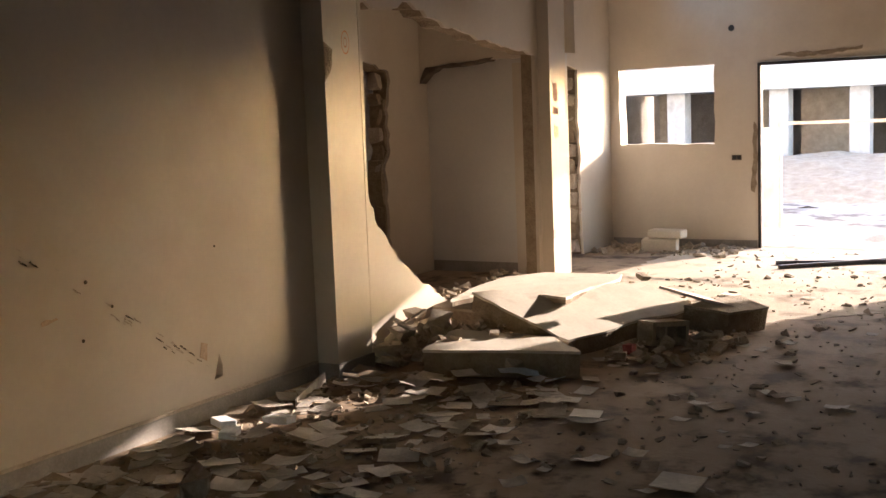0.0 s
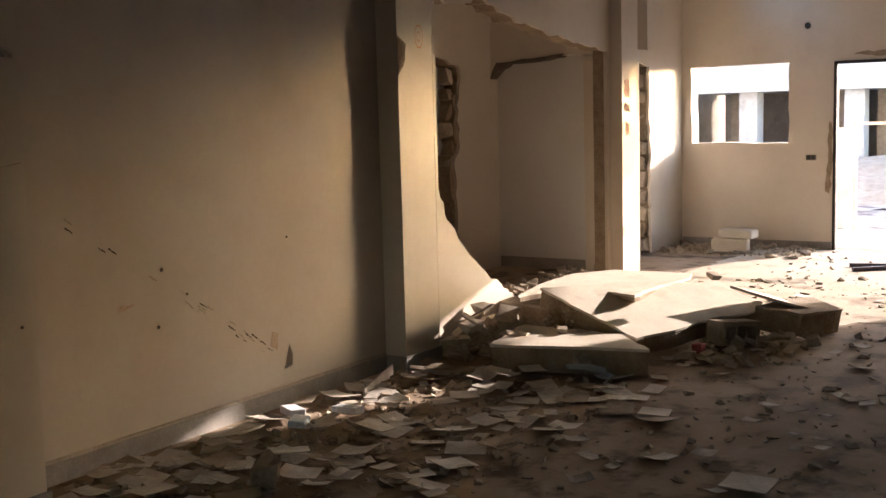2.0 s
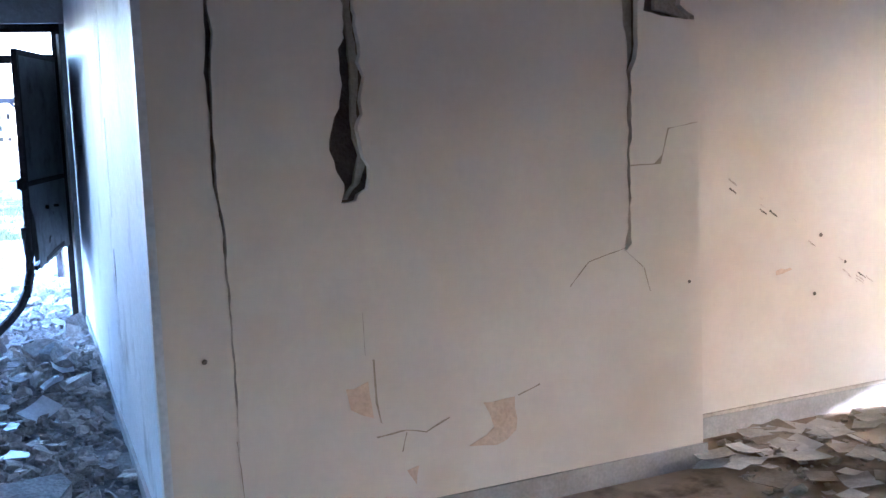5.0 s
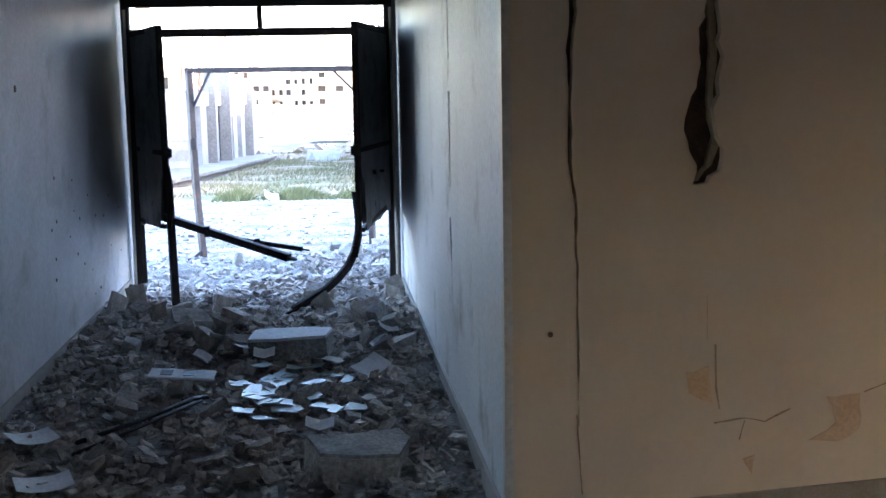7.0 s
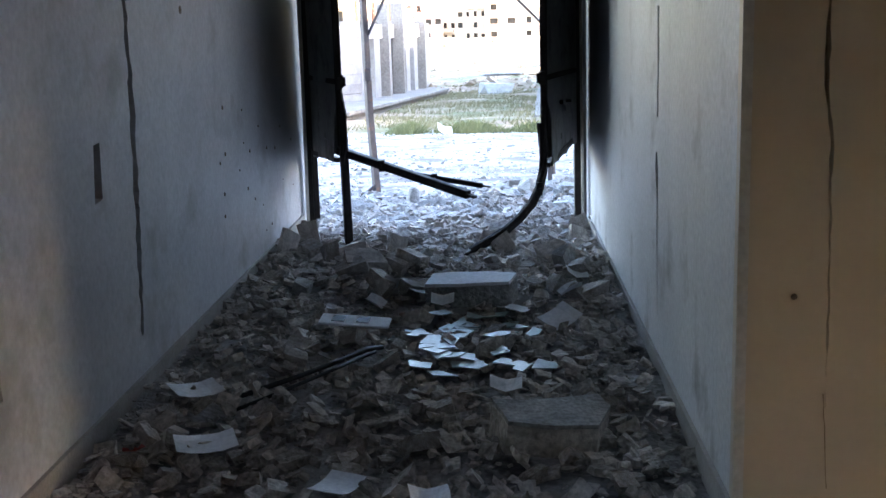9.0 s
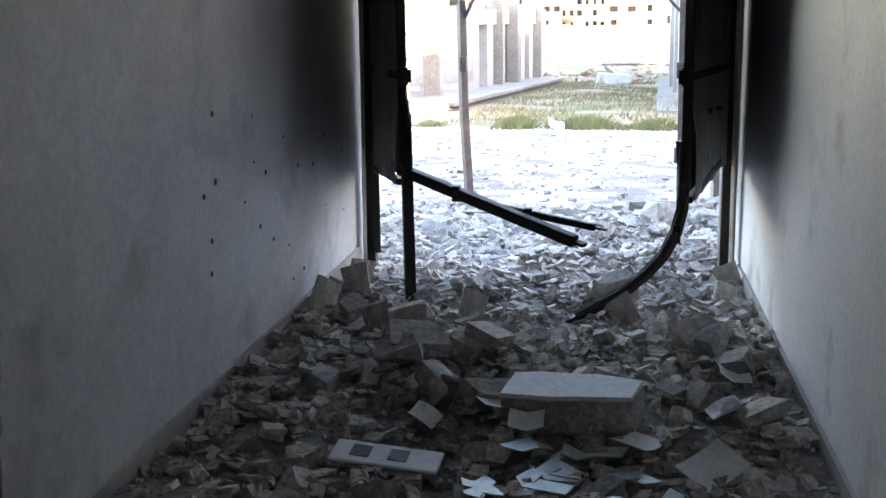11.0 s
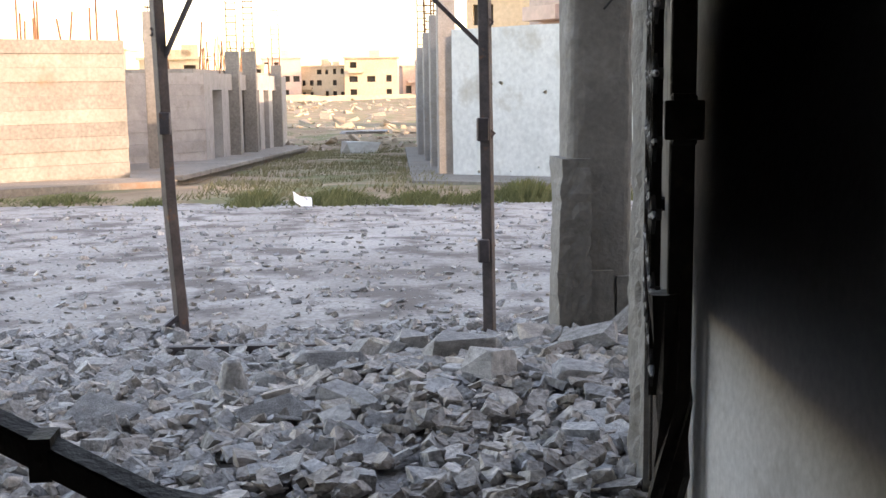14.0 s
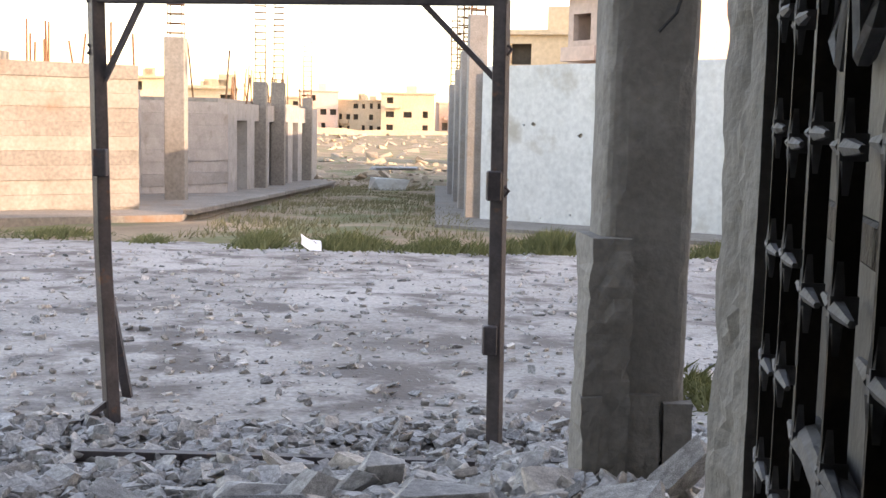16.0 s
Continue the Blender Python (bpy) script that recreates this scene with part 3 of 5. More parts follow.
structure("ground_rear", box(-900, SE + 0.4, -900, -10.5, -0.2, -0.03), GROUND, I4, "bare ground behind the building")


# ---- rubble beds ----
def smooth(v):
    v = min(1.0, max(0.0, v))
    return v * v * (3 - 2 * v)


def rubble_z(x, y):
    """Top of the rubble bed in the corridor and outside its door."""
    h = 0.02 + 0.06 * smooth((y + 0.4) / 2.0) + 0.06 * smooth((-1.5 - x) / 0.5)
    h += 0.10 * math.exp(-((x + 1.35) ** 2 / 0.25 + (y - 3.1) ** 2 / 0.4)) + 0.07 * math.exp(-((x + 0.35) ** 2 / 0.12 + (y - 3.2) ** 2 / 0.5))
    h += 0.045 * wave(x, y, 2.6, 4) * smooth((y + 0.5) / 1.5)
    if y < 4.0:
        return h
    k = smooth((9.0 - y) / 3.4) * smooth((x + 6.0) / 3.0) * smooth((4.5 - x) / 2)
    out = ground_z(x, y) + 0.02 + 0.30 * k * (0.55 + 0.45 * smooth((x + 1.8) / 1.4)) * (1 - 0.55 * smooth((6.8 - y) / 1.8))
    out += 0.10 * math.exp(-((x - 0.15) ** 2 / 0.5 + (y - 7.2) ** 2 / 1.2)) + 0.06 * wave(x, y, 1.7, 4) * k
    f = smooth((y - 4.0) / 1.6)
    return h * (1 - f) + out * f


field("rubble_bed_corridor", -CW + 0.005, -0.005, -0.55, CL, 40, 100, lambda x, y: rubble_z(x, y) - 0.012 if y > -0.5 else -0.03, DUST, I4, "fine grey rubble dust on the corridor floor", "stuff")
field("rubble_bed_yard", -7, 5, CL, 10.2, 90, 60, lambda x, y: rubble_z(x, y) - 0.03, DUST, I4, "fine grey rubble dust outside the door", "stuff")
q = random.Random(3)
rows = []
while len(rows) < 5600:
    x, y = q.uniform(-CW + 0.03, -0.03), q.uniform(-0.6, CL + 0.1)
    if y < 0.2 and q.random() > 0.35 + 0.5 * (y + 0.6):
        continue
    size = 0.022 + 0.095 * q.random() ** 2.6
    rows.append((x, y, max(0.0, rubble_z(x, y)) + size * 0.12, size))
scatter("rubble_corridor", rows, CHUNK_DARK, "small grey broken masonry covering the corridor floor")
rows = []
while len(rows) < 15500:
    x, y = q.uniform(-6.5, 4.5), CL + 0.1 + 4.2 * q.random() ** 0.85
    if q.random() > 0.25 + 0.75 * smooth((x + 6.0) / 3.5):
        continue
    size = 0.025 + 0.125 * q.random() ** 2.6
    rows.append((x, y, rubble_z(x, y) + size * 0.1, size))
scatter("rubble_yard", rows, CHUNK, "grey broken masonry heaped outside the burnt door")
rows = []
while len(rows) < 4600:
    x, y = q.uniform(-3.2, 1.0), CL - 0.3 + 2.6 * q.random()
    if y < CL + 0.1 and not -CW + 0.05 < x < -0.05:
        continue
    size = 0.02 + 0.10 * q.random() ** 2.2
    rows.append((x, y, rubble_z(x, y) + size * 0.15, size))
scatter("rubble_threshold", rows, CHUNK_DARK, "brownish grey broken masonry before the door")
rows = []
while len(rows) < 11000:
    y = 8.6 + 11.5 * q.random() ** 1.5
    x = -1 + q.uniform(-1, 1) * (2.5 + 0.42 * y)
    size = 0.014 + 0.10 * q.random() ** 6
    rows.append((x, y, ground_z(x, y) + size * 0.12, size))
scatter("gravel_yard", rows, CHUNK, "loose stones over the pale yard")

rows = []
while len(rows) < 1700:
    y = 9.2 + 10.5 * q.random() ** 1.2
    x = -1 + q.uniform(-1, 1) * (2.5 + 0.42 * y)
    if wave(x, y, 0.5, 12) > -0.1:
        size = 0.03 + 0.09 * q.random() ** 3
        rows.append((x, y, ground_z(x, y) + size * 0.06, size))
scatter("yard_clods", rows, CHUNK_DARK, "dark brown clods on the trodden yard")

# ---- single pieces of rubble, each a thing ----
CHUNKS = [mesh("concrete_chunk", chunk_bm(R, f, 13), m) for m in (CHUNK, CHUNK_TAN, CHUNK_DARK) for f in (0.75, 0.5, 0.3, 0.2, 0.6)]
GREY, TAN, DARK = CHUNKS[:5], CHUNKS[5:10], CHUNKS[10:]


def piece(me, x, y, z, sx, sy, sz, rx, ry, rz, label, group, name="concrete_chunk", m=I4):
    ob = new(name, me)
    ob.matrix_world = m @ pose(x, y, z, rx, ry, rz) @ Matrix.Diagonal((sx, sy, sz, 1))
    return tagged(ob, label, "rubble", group)


q = random.Random(11)
for k in range(140):
    x, y = q.uniform(-CW + 0.1, -0.1), 0.3 + 4.7 * q.random()
    if k % 3 == 0:
        x, y = q.choice((q.uniform(-2.0, -1.2), q.uniform(-0.6, -0.1))), q.uniform(2.6, 4.9)
    size = q.uniform(0.06, 0.165)
    piece(q.choice(DARK), x, y, rubble_z(x, y) + 0.25 * size * 0.5, size, size * 0.8, size * q.uniform(0.5, 1), q.gauss(0, 20), q.gauss(0, 20), q.uniform(0, 360), "grey lump of broken concrete in the corridor rubble", "corridor rubble")
for k in range(115):
    x, y = q.uniform(-4.5, 3.0) if k % 2 else q.uniform(-1.6, 1.2), q.uniform(5.5, 8.7)
    size = q.uniform(0.09, 0.21) * (1.1 if x > -1.5 else 0.85)
    flat = q.choice((0.7, 0.45, 0.3))
    piece(q.choice(GREY + DARK), x, y, rubble_z(x, y) + 0.1 * size, size, size * q.uniform(0.5, 0.9), size * flat, q.gauss(0, 17), q.gauss(0, 17), q.uniform(0, 360), "angular grey concrete fragment in the yard heap", "yard rubble")


for k in range(90):
    x, y = (q.uniform(-1.7, 0.5), q.uniform(6.2, 8.5)) if k % 3 else (q.uniform(-4.0, -1.2), q.uniform(6.6, 9.2))
    size = q.uniform(0.12, 0.27)
    piece(q.choice((GREY[2], GREY[3], GREY[1], DARK[2])), x, y, rubble_z(x, y) + 0.12 * size, size, size * q.uniform(0.45, 0.8), size * q.uniform(0.5, 0.9), q.gauss(4, 14), q.gauss(0, 14), q.uniform(0, 360), "flat broken slab of grey concrete in the yard heap", "yard rubble")


def slab(name, outline, depth, m, top, core, label, group=""):
    """A broken slab of wall: a plaster face over a raw blockwork body."""
    t = thing(name, m, label, "rubble", group)
    edge = ragged(outline, 0.09, 0.012, len(outline) + int(depth * 1000), True)
    part("body", plate(edge, [], lambda a, b: (a, b, depth - 0.018), (0, 0, -(depth - 0.018))), core, t, "raw broken blockwork")
    small = [(a * 0.995, b * 0.995) for a, b in edge]
    part("plaster_face", plate(small, [], lambda a, b: (a, b, depth - 0.016), (0, 0, 0.016)), top, t, "cream painted plaster")
    return t


# larger pieces in the corridor
slab("fallen_block", [(-0.25, -0.08), (0.24, -0.1), (0.27, 0.04), (0.1, 0.11), (-0.22, 0.1)], 0.13, pose(-0.81, 2.50, 0.12, 5, -3, -6) @ Matrix.Diagonal((0.9, 1, 1, 1)), WHITE_PAPER, CHUNK, "pale topped concrete block lying in the corridor rubble")
slab("fallen_slab", [(-0.20, -0.10), (-0.04, -0.14), (0.12, -0.12), (0.21, 0.02), (0.2, 0.13), (0.06, 0.10), (-0.2, 0.08)], 0.17, pose(-0.50, 0.72, 0.0, 6, 5, 12), CHUNK, CHUNK_DARK, "grey slab fragment on the corridor floor")
for x, y, s, rz in ((-1.40, 2.98, 0.27, 20), (-1.14, 3.10, 0.25, 70), (-1.55, 3.5, 0.24, 10), (-1.8, 3.6, 0.2, 130), (-0.35, 3.3, 0.24, 40), (-0.22, 3.0, 0.2, 80), (-0.65, 4.4, 0.18, 15)):
    piece(DARK[int(s * 100) % 2 * 4], x, y, rubble_z(x, y) + 0.06, s, s * 0.75, s * 0.7, 24 * math.sin(rz), 22 * math.cos(rz), rz, "large dark lump of broken concrete", "corridor rubble")
for x, y, h, lean in ((-1.98, 3.75, 0.27, 14), (-1.9, 4.1, 0.30, -8), (-1.97, 4.5, 0.22, 5), (-0.14, 4.3, 0.2, 10), (-0.09, 4.7, 0.2, -12), (-1.3, 3.75, 0.28, 12), (-0.62, 3.85, 0.24, -20)):
    piece(DARK[2], x, y, rubble_z(x, y) + 0.04, 0.15, h, 0.16, 62, lean * 2, 20 + lean, "upright shard of plaster leaning on the corridor wall", "corridor rubble")

# larger pieces outside
for x, y, sx, sy, sz, rx, ry, rz, me in ((-0.40, 7.05, 0.55, 0.2, 0.24, 14, 4, 8, GREY[0]), (-0.52, 7.55, 0.45, 0.13, 0.1, 4, 6, 5, GREY[3]), (-1.05, 7.7, 0.5, 0.3, 0.22, -10, 5, 12, GREY[1]), (-0.96, 7.3, 0.5, 0.3, 0.12, 32, 0, 14, GREY[2]), (0.08, 6.85, 0.42, 0.3, 0.2, 8, -12, -20, GREY[1]), (-0.36, 6.47, 0.34, 0.3, 0.24, 0, 12, 40, GREY[0]), (-0.6, 7.9, 0.3, 0.22, 0.28, 15, 8, 10, GREY[0]), (-1.6, 7.9, 0.5, 0.2, 0.12, 6, 14, -24, GREY[3]), (0.34, 7.15, 0.4, 0.16, 0.34, 24, -28, 20, GREY[1]), (0.5, 7.5, 0.3, 0.12, 0.36, 14, 20, 35, GREY[2]), (-2.3, 8.25, 0.34, 0.26, 0.12, 4, 3, 10, GREY[1]), (-1.37, 8.95, 0.34, 0.24, 0.1, 3, 2, 5, GREY[3]), (-1.08, 9.1, 0.3, 0.16, 0.09, 4, 3, 8, GREY[3]), (-0.7, 9.25, 0.26, 0.14, 0.08, 3, 6, 14, GREY[3]), (0.19, 8.84, 0.3, 0.24, 0.12, 4, 3, 60, GREY[4]), (-1.2, 6.3, 0.4, 0.3, 0.14, 22, -10, 20, GREY[2]), (-1.9, 6.5, 0.44, 0.32, 0.1, 16, 6, -30, GREY[3]), (-0.05, 6.3, 0.3, 0.2, 0.16, 10, 5, 0, GREY[1])):
    sx, sy, sz = sx * 0.72, sy * 0.8, sz * 0.75
    piece(me, x, y, rubble_z(x, y) + sz * 0.35, sx, sy, sz, rx * 1.4, ry * 1.4, rz, "large angular concrete block in the yard heap", "yard rubble")
capital = thing("concrete_finial", pose(-1.42, 6.9, rubble_z(-1.42, 6.9) - 0.02, 4, 0, 10), "small grey concrete fragment with a square foot", "rubble")
part("foot", box(-0.11, 0.11, -0.08, 0.08, 0, 0.04), CHUNK, capital, "", 0.012)
fb = bmesh.new()
bmesh.ops.create_cone(fb, segments=8, radius1=0.08, radius2=0.035, depth=0.15, cap_ends=True, matrix=Matrix.Translation((0, 0, 0.13)))
part("stem", fb, CHUNK, capital, "worn stem", 0.01)
solo("fallen_rail", bar((-2.0, 8.75, rubble_z(-1.5, 8.7) + 0.01), (-0.2, 8.5, rubble_z(-0.6, 8.6) + 0.03), 0.05), STEEL, I4, "rusty steel bar lying across the yard rubble", "steel bar")

# papers, glass, cable and boxes in the corridor
def sheet_mesh(w, h, curl, seed, mat):
    qq = random.Random(seed)
    bm = bmesh.new()
    g = [[bm.verts.new(((i / 4 - 0.5) * w, (j / 3 - 0.5) * h, curl * ((i / 4 - 0.5) ** 2 * 2 + qq.uniform(-0.1, 0.1)))) for j in range(4)] for i in range(5)]
    for i in range(4):
        for j in range(3):
            bm.faces.new((g[i][j], g[i + 1][j], g[i + 1][j + 1], g[i][j + 1]))
    ex = bmesh.ops.extrude_face_region(bm, geom=bm.faces[:])
    bmesh.ops.translate(bm, verts=[v for v in ex["geom"] if isinstance(v, bmesh.types.BMVert)], vec=(0, 0, 0.0025))
    return mesh("sheet", bm, mat)


SHEETS = [sheet_mesh(0.21, 0.16, c, k, m) for k, (c, m) in enumerate(((0.03, WHITE_PAPER), (0.07, WHITE_PAPER), (0.006, PAPER), (0.02, PAPER), (0.01, CARD), (0.025, PAPER)))]


def sheet(me, x, y, z, scale, rx, ry, rz, label, group, m=I4, name="paper_sheet"):
    ob = new(name, me)
    ob.matrix_world = m @ pose(x, y, z, rx, ry, rz) @ Matrix.Diagonal((scale, scale, scale, 1))
    return tagged(ob, label, "paper", group)


for x, y, sc, rx, ry, rz in ((-1.17, 2.62, 1.0, -28, 8, 10), (-1.05, 2.5, 0.8, 3, 5, 30), (-0.6, 2.3, 0.75, 6, 10, 60), (-0.38, 2.14, 0.85, 20, -16, 40), (-0.3, 2.5, 0.7, -25, 10, 100), (-1.3, 2.4, 0.6, 30, 0, 80), (-0.95, 2.35, 0.55, 20, 0, 0), (-0.25, 2.9, 0.6, 10, 20, 10), (-1.7, 0.55, 1.0, 3, 2, 20), (-1.2, 0.25, 0.8, 3, 2, 70), (-0.9, 0.15, 0.6, 5, 4, 10), (-0.65, 1.1, 0.6, 10, 4, 0), (-1.85, 1.0, 0.9, 6, 5, 35)):
    sheet(SHEETS[0 if sc > 0.7 else 1], x, y, max(0.01, rubble_z(x, y)) + 0.05, sc, rx, ry, rz, "white paper sheet lying on the corridor rubble", "corridor papers")
pr = thing("printed_leaflet", pose(-1.36, 2.08, rubble_z(-1.36, 2.08) + 0.05, 8, 4, -4), "white leaflet with dark printed squares on rubble", "paper")
part("page", box(-0.17, 0.17, -0.06, 0.06, 0, 0.012), WHITE_PAPER, pr, "", 0.004)
for k in (-0.08, 0.04):
    part("printed_square", box(k - 0.03, k + 0.03, -0.03, 0.035, 0.0125, 0.0145), BLACK, pr)
rb = thing("small_carton", pose(-1.92, 0.62, 0.06, 6, 4, 15), "small crushed white and red carton", "carton")
part("carton_body", box(-0.09, 0.09, -0.06, 0.06, 0, 0.045), PAPER, rb, "", 0.006)
part("carton_band", box(-0.092, 0.092, -0.062, -0.03, 0.004, 0.047), RED, rb, "faded red band", 0.003)
qs = random.Random(5)
shard_me = [mesh("glass_shard", plate([(qs.uniform(-0.09, -0.03), qs.uniform(-0.07, -0.02)), (qs.uniform(0.02, 0.09), qs.uniform(-0.07, -0.02)), (qs.uniform(0.02, 0.08), qs.uniform(0.02, 0.07)), (qs.uniform(-0.08, -0.01), qs.uniform(0.02, 0.07))], [], lambda a, b: (a, b, 0), (0, 0, 0.005)), GLASS) for _ in range(5)]
for k in range(34):
    x, y = qs.gauss(-0.78, 0.16), qs.uniform(1.2, 2.3)
    ob = new("glass_shard", qs.choice(shard_me))
    ob.matrix_world = pose(x, y, rubble_z(x, y) + 0.035, qs.gauss(0, 3.5), qs.gauss(0, 3.5), qs.uniform(0, 360))
    tagged(ob, "pale greenish broken glass shard on the rubble", "glass", "glass shards")
solo("loose_cable", rod([(-1.95, 0.98, 0.06), (-1.7, 1.14, 0.09), (-1.5, 1.32, 0.11), (-1.38, 1.46, 0.12), (-1.26, 1.66, 0.12), (-1.2, 1.76, 0.10)], 0.011), BLACK, I4, "black cable curling over the corridor rubble", "cable")
solo("loose_cable", rod([(-1.8, 0.92, 0.06), (-1.55, 1.14, 0.10), (-1.36, 1.38, 0.12), (-1.22, 1.66, 0.11)], 0.008), BLACK, I4, "thin black cable beside a thicker one", "cable")


# ---- the burnt double door ----
LINING = material("rust_streaked_scorched_steel", (0.10, 0.095, 0.09), (0.20, 0.19, 0.18), 0.6, 4, 40, 0.15, 0.2, spots=((0.03, 0.025, 0.022), 5, 0.5, 0.68))
LINING_BLACK = material("charred_sheet_steel", (0.09, 0.088, 0.086), (0.17, 0.165, 0.16), 0.6, 4, 40, 0.15, 0.2, spots=((0.03, 0.027, 0.025), 5, 0.5, 0.68))
GRILLE = material("grey_dusted_wrought_iron", (0.13, 0.13, 0.135), (0.24, 0.24, 0.25), 0.7, 6, 60, 0.15, 0.2, spots=((0.04, 0.035, 0.03), 8, 0.55, 0.7))
frame_t = thing("door_frame", I4, "burnt black steel frame of the outer door", "door frame")
for x in (-CW + 0.06, -0.075):
    part("jamb", box(x - 0.03, x + 0.03, 5.0, 5.07, 0.0, 2.28), BURNT, frame_t, "", 0.004)
part("head", box(-CW + 0.03, -0.045, 5.0, 5.07, 2.22, 2.28), BURNT, frame_t, "", 0.004)
part("transom_bar", box(-CW + 0.09, -0.105, 5.005, 5.06, 2.00, 2.06), BURNT, frame_t, "", 0.004)
part("mullion", box(-1.06, -1.02, 5.01, 5.055, 2.06, 2.22), BURNT, frame_t, "", 0.004)
for x, lean in ((-CW + 0.04, 0.02), (-0.05, -0.01)):
    part("plaster_lath", bar((x, 4.96, 0.1), (x + lean, 4.97, 2.2), 0.012, 0.02), PAPER, frame_t, "pale strip of bare frame edge")


def leaf(name, hinge, tip, low, flip, label):
    """A wrecked steel leaf: scorched sheet on one side, a welded grille on the other; the lower panel is gone."""
    d = Vector((tip[0] - hinge[0], tip[1] - hinge[1], 0))
    w = d.length
    t = thing(name, Matrix.Translation((hinge[0], hinge[1], 0)) @ Matrix.Rotation(math.atan2(d.y, d.x), 4, "Z"), label, "door")
    top = 2.04
    torn = ragged([(0.02, low - 0.05), (w * 0.35, low - 0.03), (w * 0.62, low + 0.0), (w - 0.16, low - 0.02)] if flip < 0 else [(0.02, low + 0.06), (w * 0.35, low + 0.02), (w * 0.62, low + 0.0), (w - 0.16, low - 0.02)], 0.07, 0.012, 81)
    outline = torn + ragged([(w - 0.16, low - 0.02), (w - 0.12, low + 0.30), (w - 0.03, low + 0.42), (w - 0.01, top)], 0.1, 0.012, 82)[1:] + [(0.02, top)]
    holes = [ragged([(w * 0.55, low + 0.12), (w * 0.6, low + 0.12), (w * 0.6, low + 0.16), (w * 0.55, low + 0.17)], 0.05, 0.006, 83, True), ragged([(w * 0.4, low + 0.3), (w * 0.45, low + 0.31), (w * 0.44, low + 0.35)], 0.05, 0.006, 84, True)]
    part("sheet_panel", plate(outline, holes, lambda a, b: (a, flip * 0.012 + 0.008 * math.sin(a * 5 + b * 3), b), (0, flip * 0.004, 0)), SHEET, t, "scorched grey steel sheet with torn lower edge")
    # Added backing plate, darker than the sheet, behind the grille bars.
    part("scorched_lining", plate([(0.03, low + (0.1 if flip > 0 else 0.0)), (w - 0.14, low + 0.03), (w - 0.04, low + 0.45), (w - 0.03, top - 0.05), (0.03, top - 0.05)], [], lambda a, b: (a, -flip * 0.012 + 0.008 * math.sin(a * 5 + b * 3), b), (0, -flip * 0.003, 0)), LINING if flip < 0 else LINING_BLACK, t, "darker steel backing added behind the grille")
    part("hinge_stile", box(-0.02, 0.02, -0.02, 0.02, 0.15, top), BURNT, t, "", 0.003)
    part("lock_stile", bar((w, 0, low + 0.1), (w - 0.01, 0, top), 0.04), BURNT, t, "", 0.003)
    part("top_rail", box(0.02, w, -0.02, 0.02, top - 0.04, top), BURNT, t, "", 0.003)
    part("mid_rail", box(0.02, w, -0.018, 0.018, 1.16, 1.195), BURNT, t, "", 0.003)
    part("low_rail", bar((0.02, 0, low + (0.10 if flip > 0 else -0.02)), (w - 0.1, 0, low + 0.0), 0.03), BURNT, t)
    y = -flip * 0.035
    for k in range(1, 7):
        x = w * k / 7
        upright = part("grille_bar", box(x - 0.004, x + 0.004, y - 0.009, y + 0.009, low + 0.06, top - 0.03), BURNT, t)
        for j in range(10):
            z = 0.74 + j * 0.128 + 0.012 * math.sin(k * 3 + j)
            if z < low + 0.1 or (3 < k < 6 and j > 5):
                continue
            stud = box(x - 0.007, x + 0.007, y - 0.010, y + 0.010, z - 0.010, z + 0.010)
            for e in (-1, 1):
                for turn, reach in ((Matrix.Rotation(radians(90) * e, 4, "Y"), 0.062), (Matrix.Rotation(radians(90 - 90 * e), 4, "X"), 0.045)):
                    bmesh.ops.create_cone(stud, segments=6, radius1=0.0075, radius2=0.003, depth=reach, cap_ends=True, matrix=Matrix.Translation((x, y - flip * 0.004, z)) @ turn @ Matrix.Translation((0, 0, reach / 2 + 0.006)))
            part("grille_stud", stud, GRILLE, upright, "pale dusted iron cross")
    for side in (-1, 1):
        c = w * 5 / 9
        curl = [(c + side * 0.13, 2.0), (c + side * 0.125, 1.86), (c + side * 0.09, 1.72), (c + side * 0.035, 1.60), (c + side * 0.012, 1.48), (c + side * 0.014, 1.38), (c + side * 0.045, 1.31), (c + side * 0.085, 1.33), (c + side * 0.095, 1.39), (c + side * 0.07, 1.43)]
        part("scroll", rod([(a, y, b) for a, b in curl], 0.008, 6), GRILLE, t, "curled flat iron scroll")
        curl = [(c + side * 0.02, 2.0), (c + side * 0.025, 1.84), (c + side * 0.06, 1.78), (c + side * 0.09, 1.82), (c + side * 0.10, 2.0)]
        part("scroll", rod([(a, y, b) for a, b in curl], 0.008, 6), GRILLE, t, "curled flat iron scroll")
    latch = part("latch_box", box(w - 0.01, w + 0.06, -0.02, 0.02, 1.14, 1.22), BURNT, t, "", 0.004)
    part("latch_plate", box(w + 0.061, w + 0.075, -0.03, 0.03, 1.15, 1.21), BURNT, latch, "", 0.002)
    return t, w


leaf_l, wl = leaf("door_leaf", (-1.99, 5.0), (-1.675, 4.18), 0.66, -1, "burnt steel door leaf hanging open with torn panel")
leaf_r, wr = leaf("door_leaf", (-0.075, 5.13), (-0.365, 3.96), 0.62, 1, "burnt steel door leaf with welded grille, hanging open")
part("hanging_stile", bar((wl + 0.01, 0.01, 1.0), (wl + 0.01, 0.02, 0.06), 0.05), BURNT, leaf_l, "bent black steel stile reaching the rubble", 0.004)
part("torn_strip", rod([(wl + 0.03, 0, 1.12), (wl + 0.05, 0.02, 0.95), (wl + 0.06, 0.02, 0.8), (wl + 0.02, 0.0, 0.64)], 0.014, 6), BURNT, leaf_l)
inv = leaf_r.matrix_world.inverted()
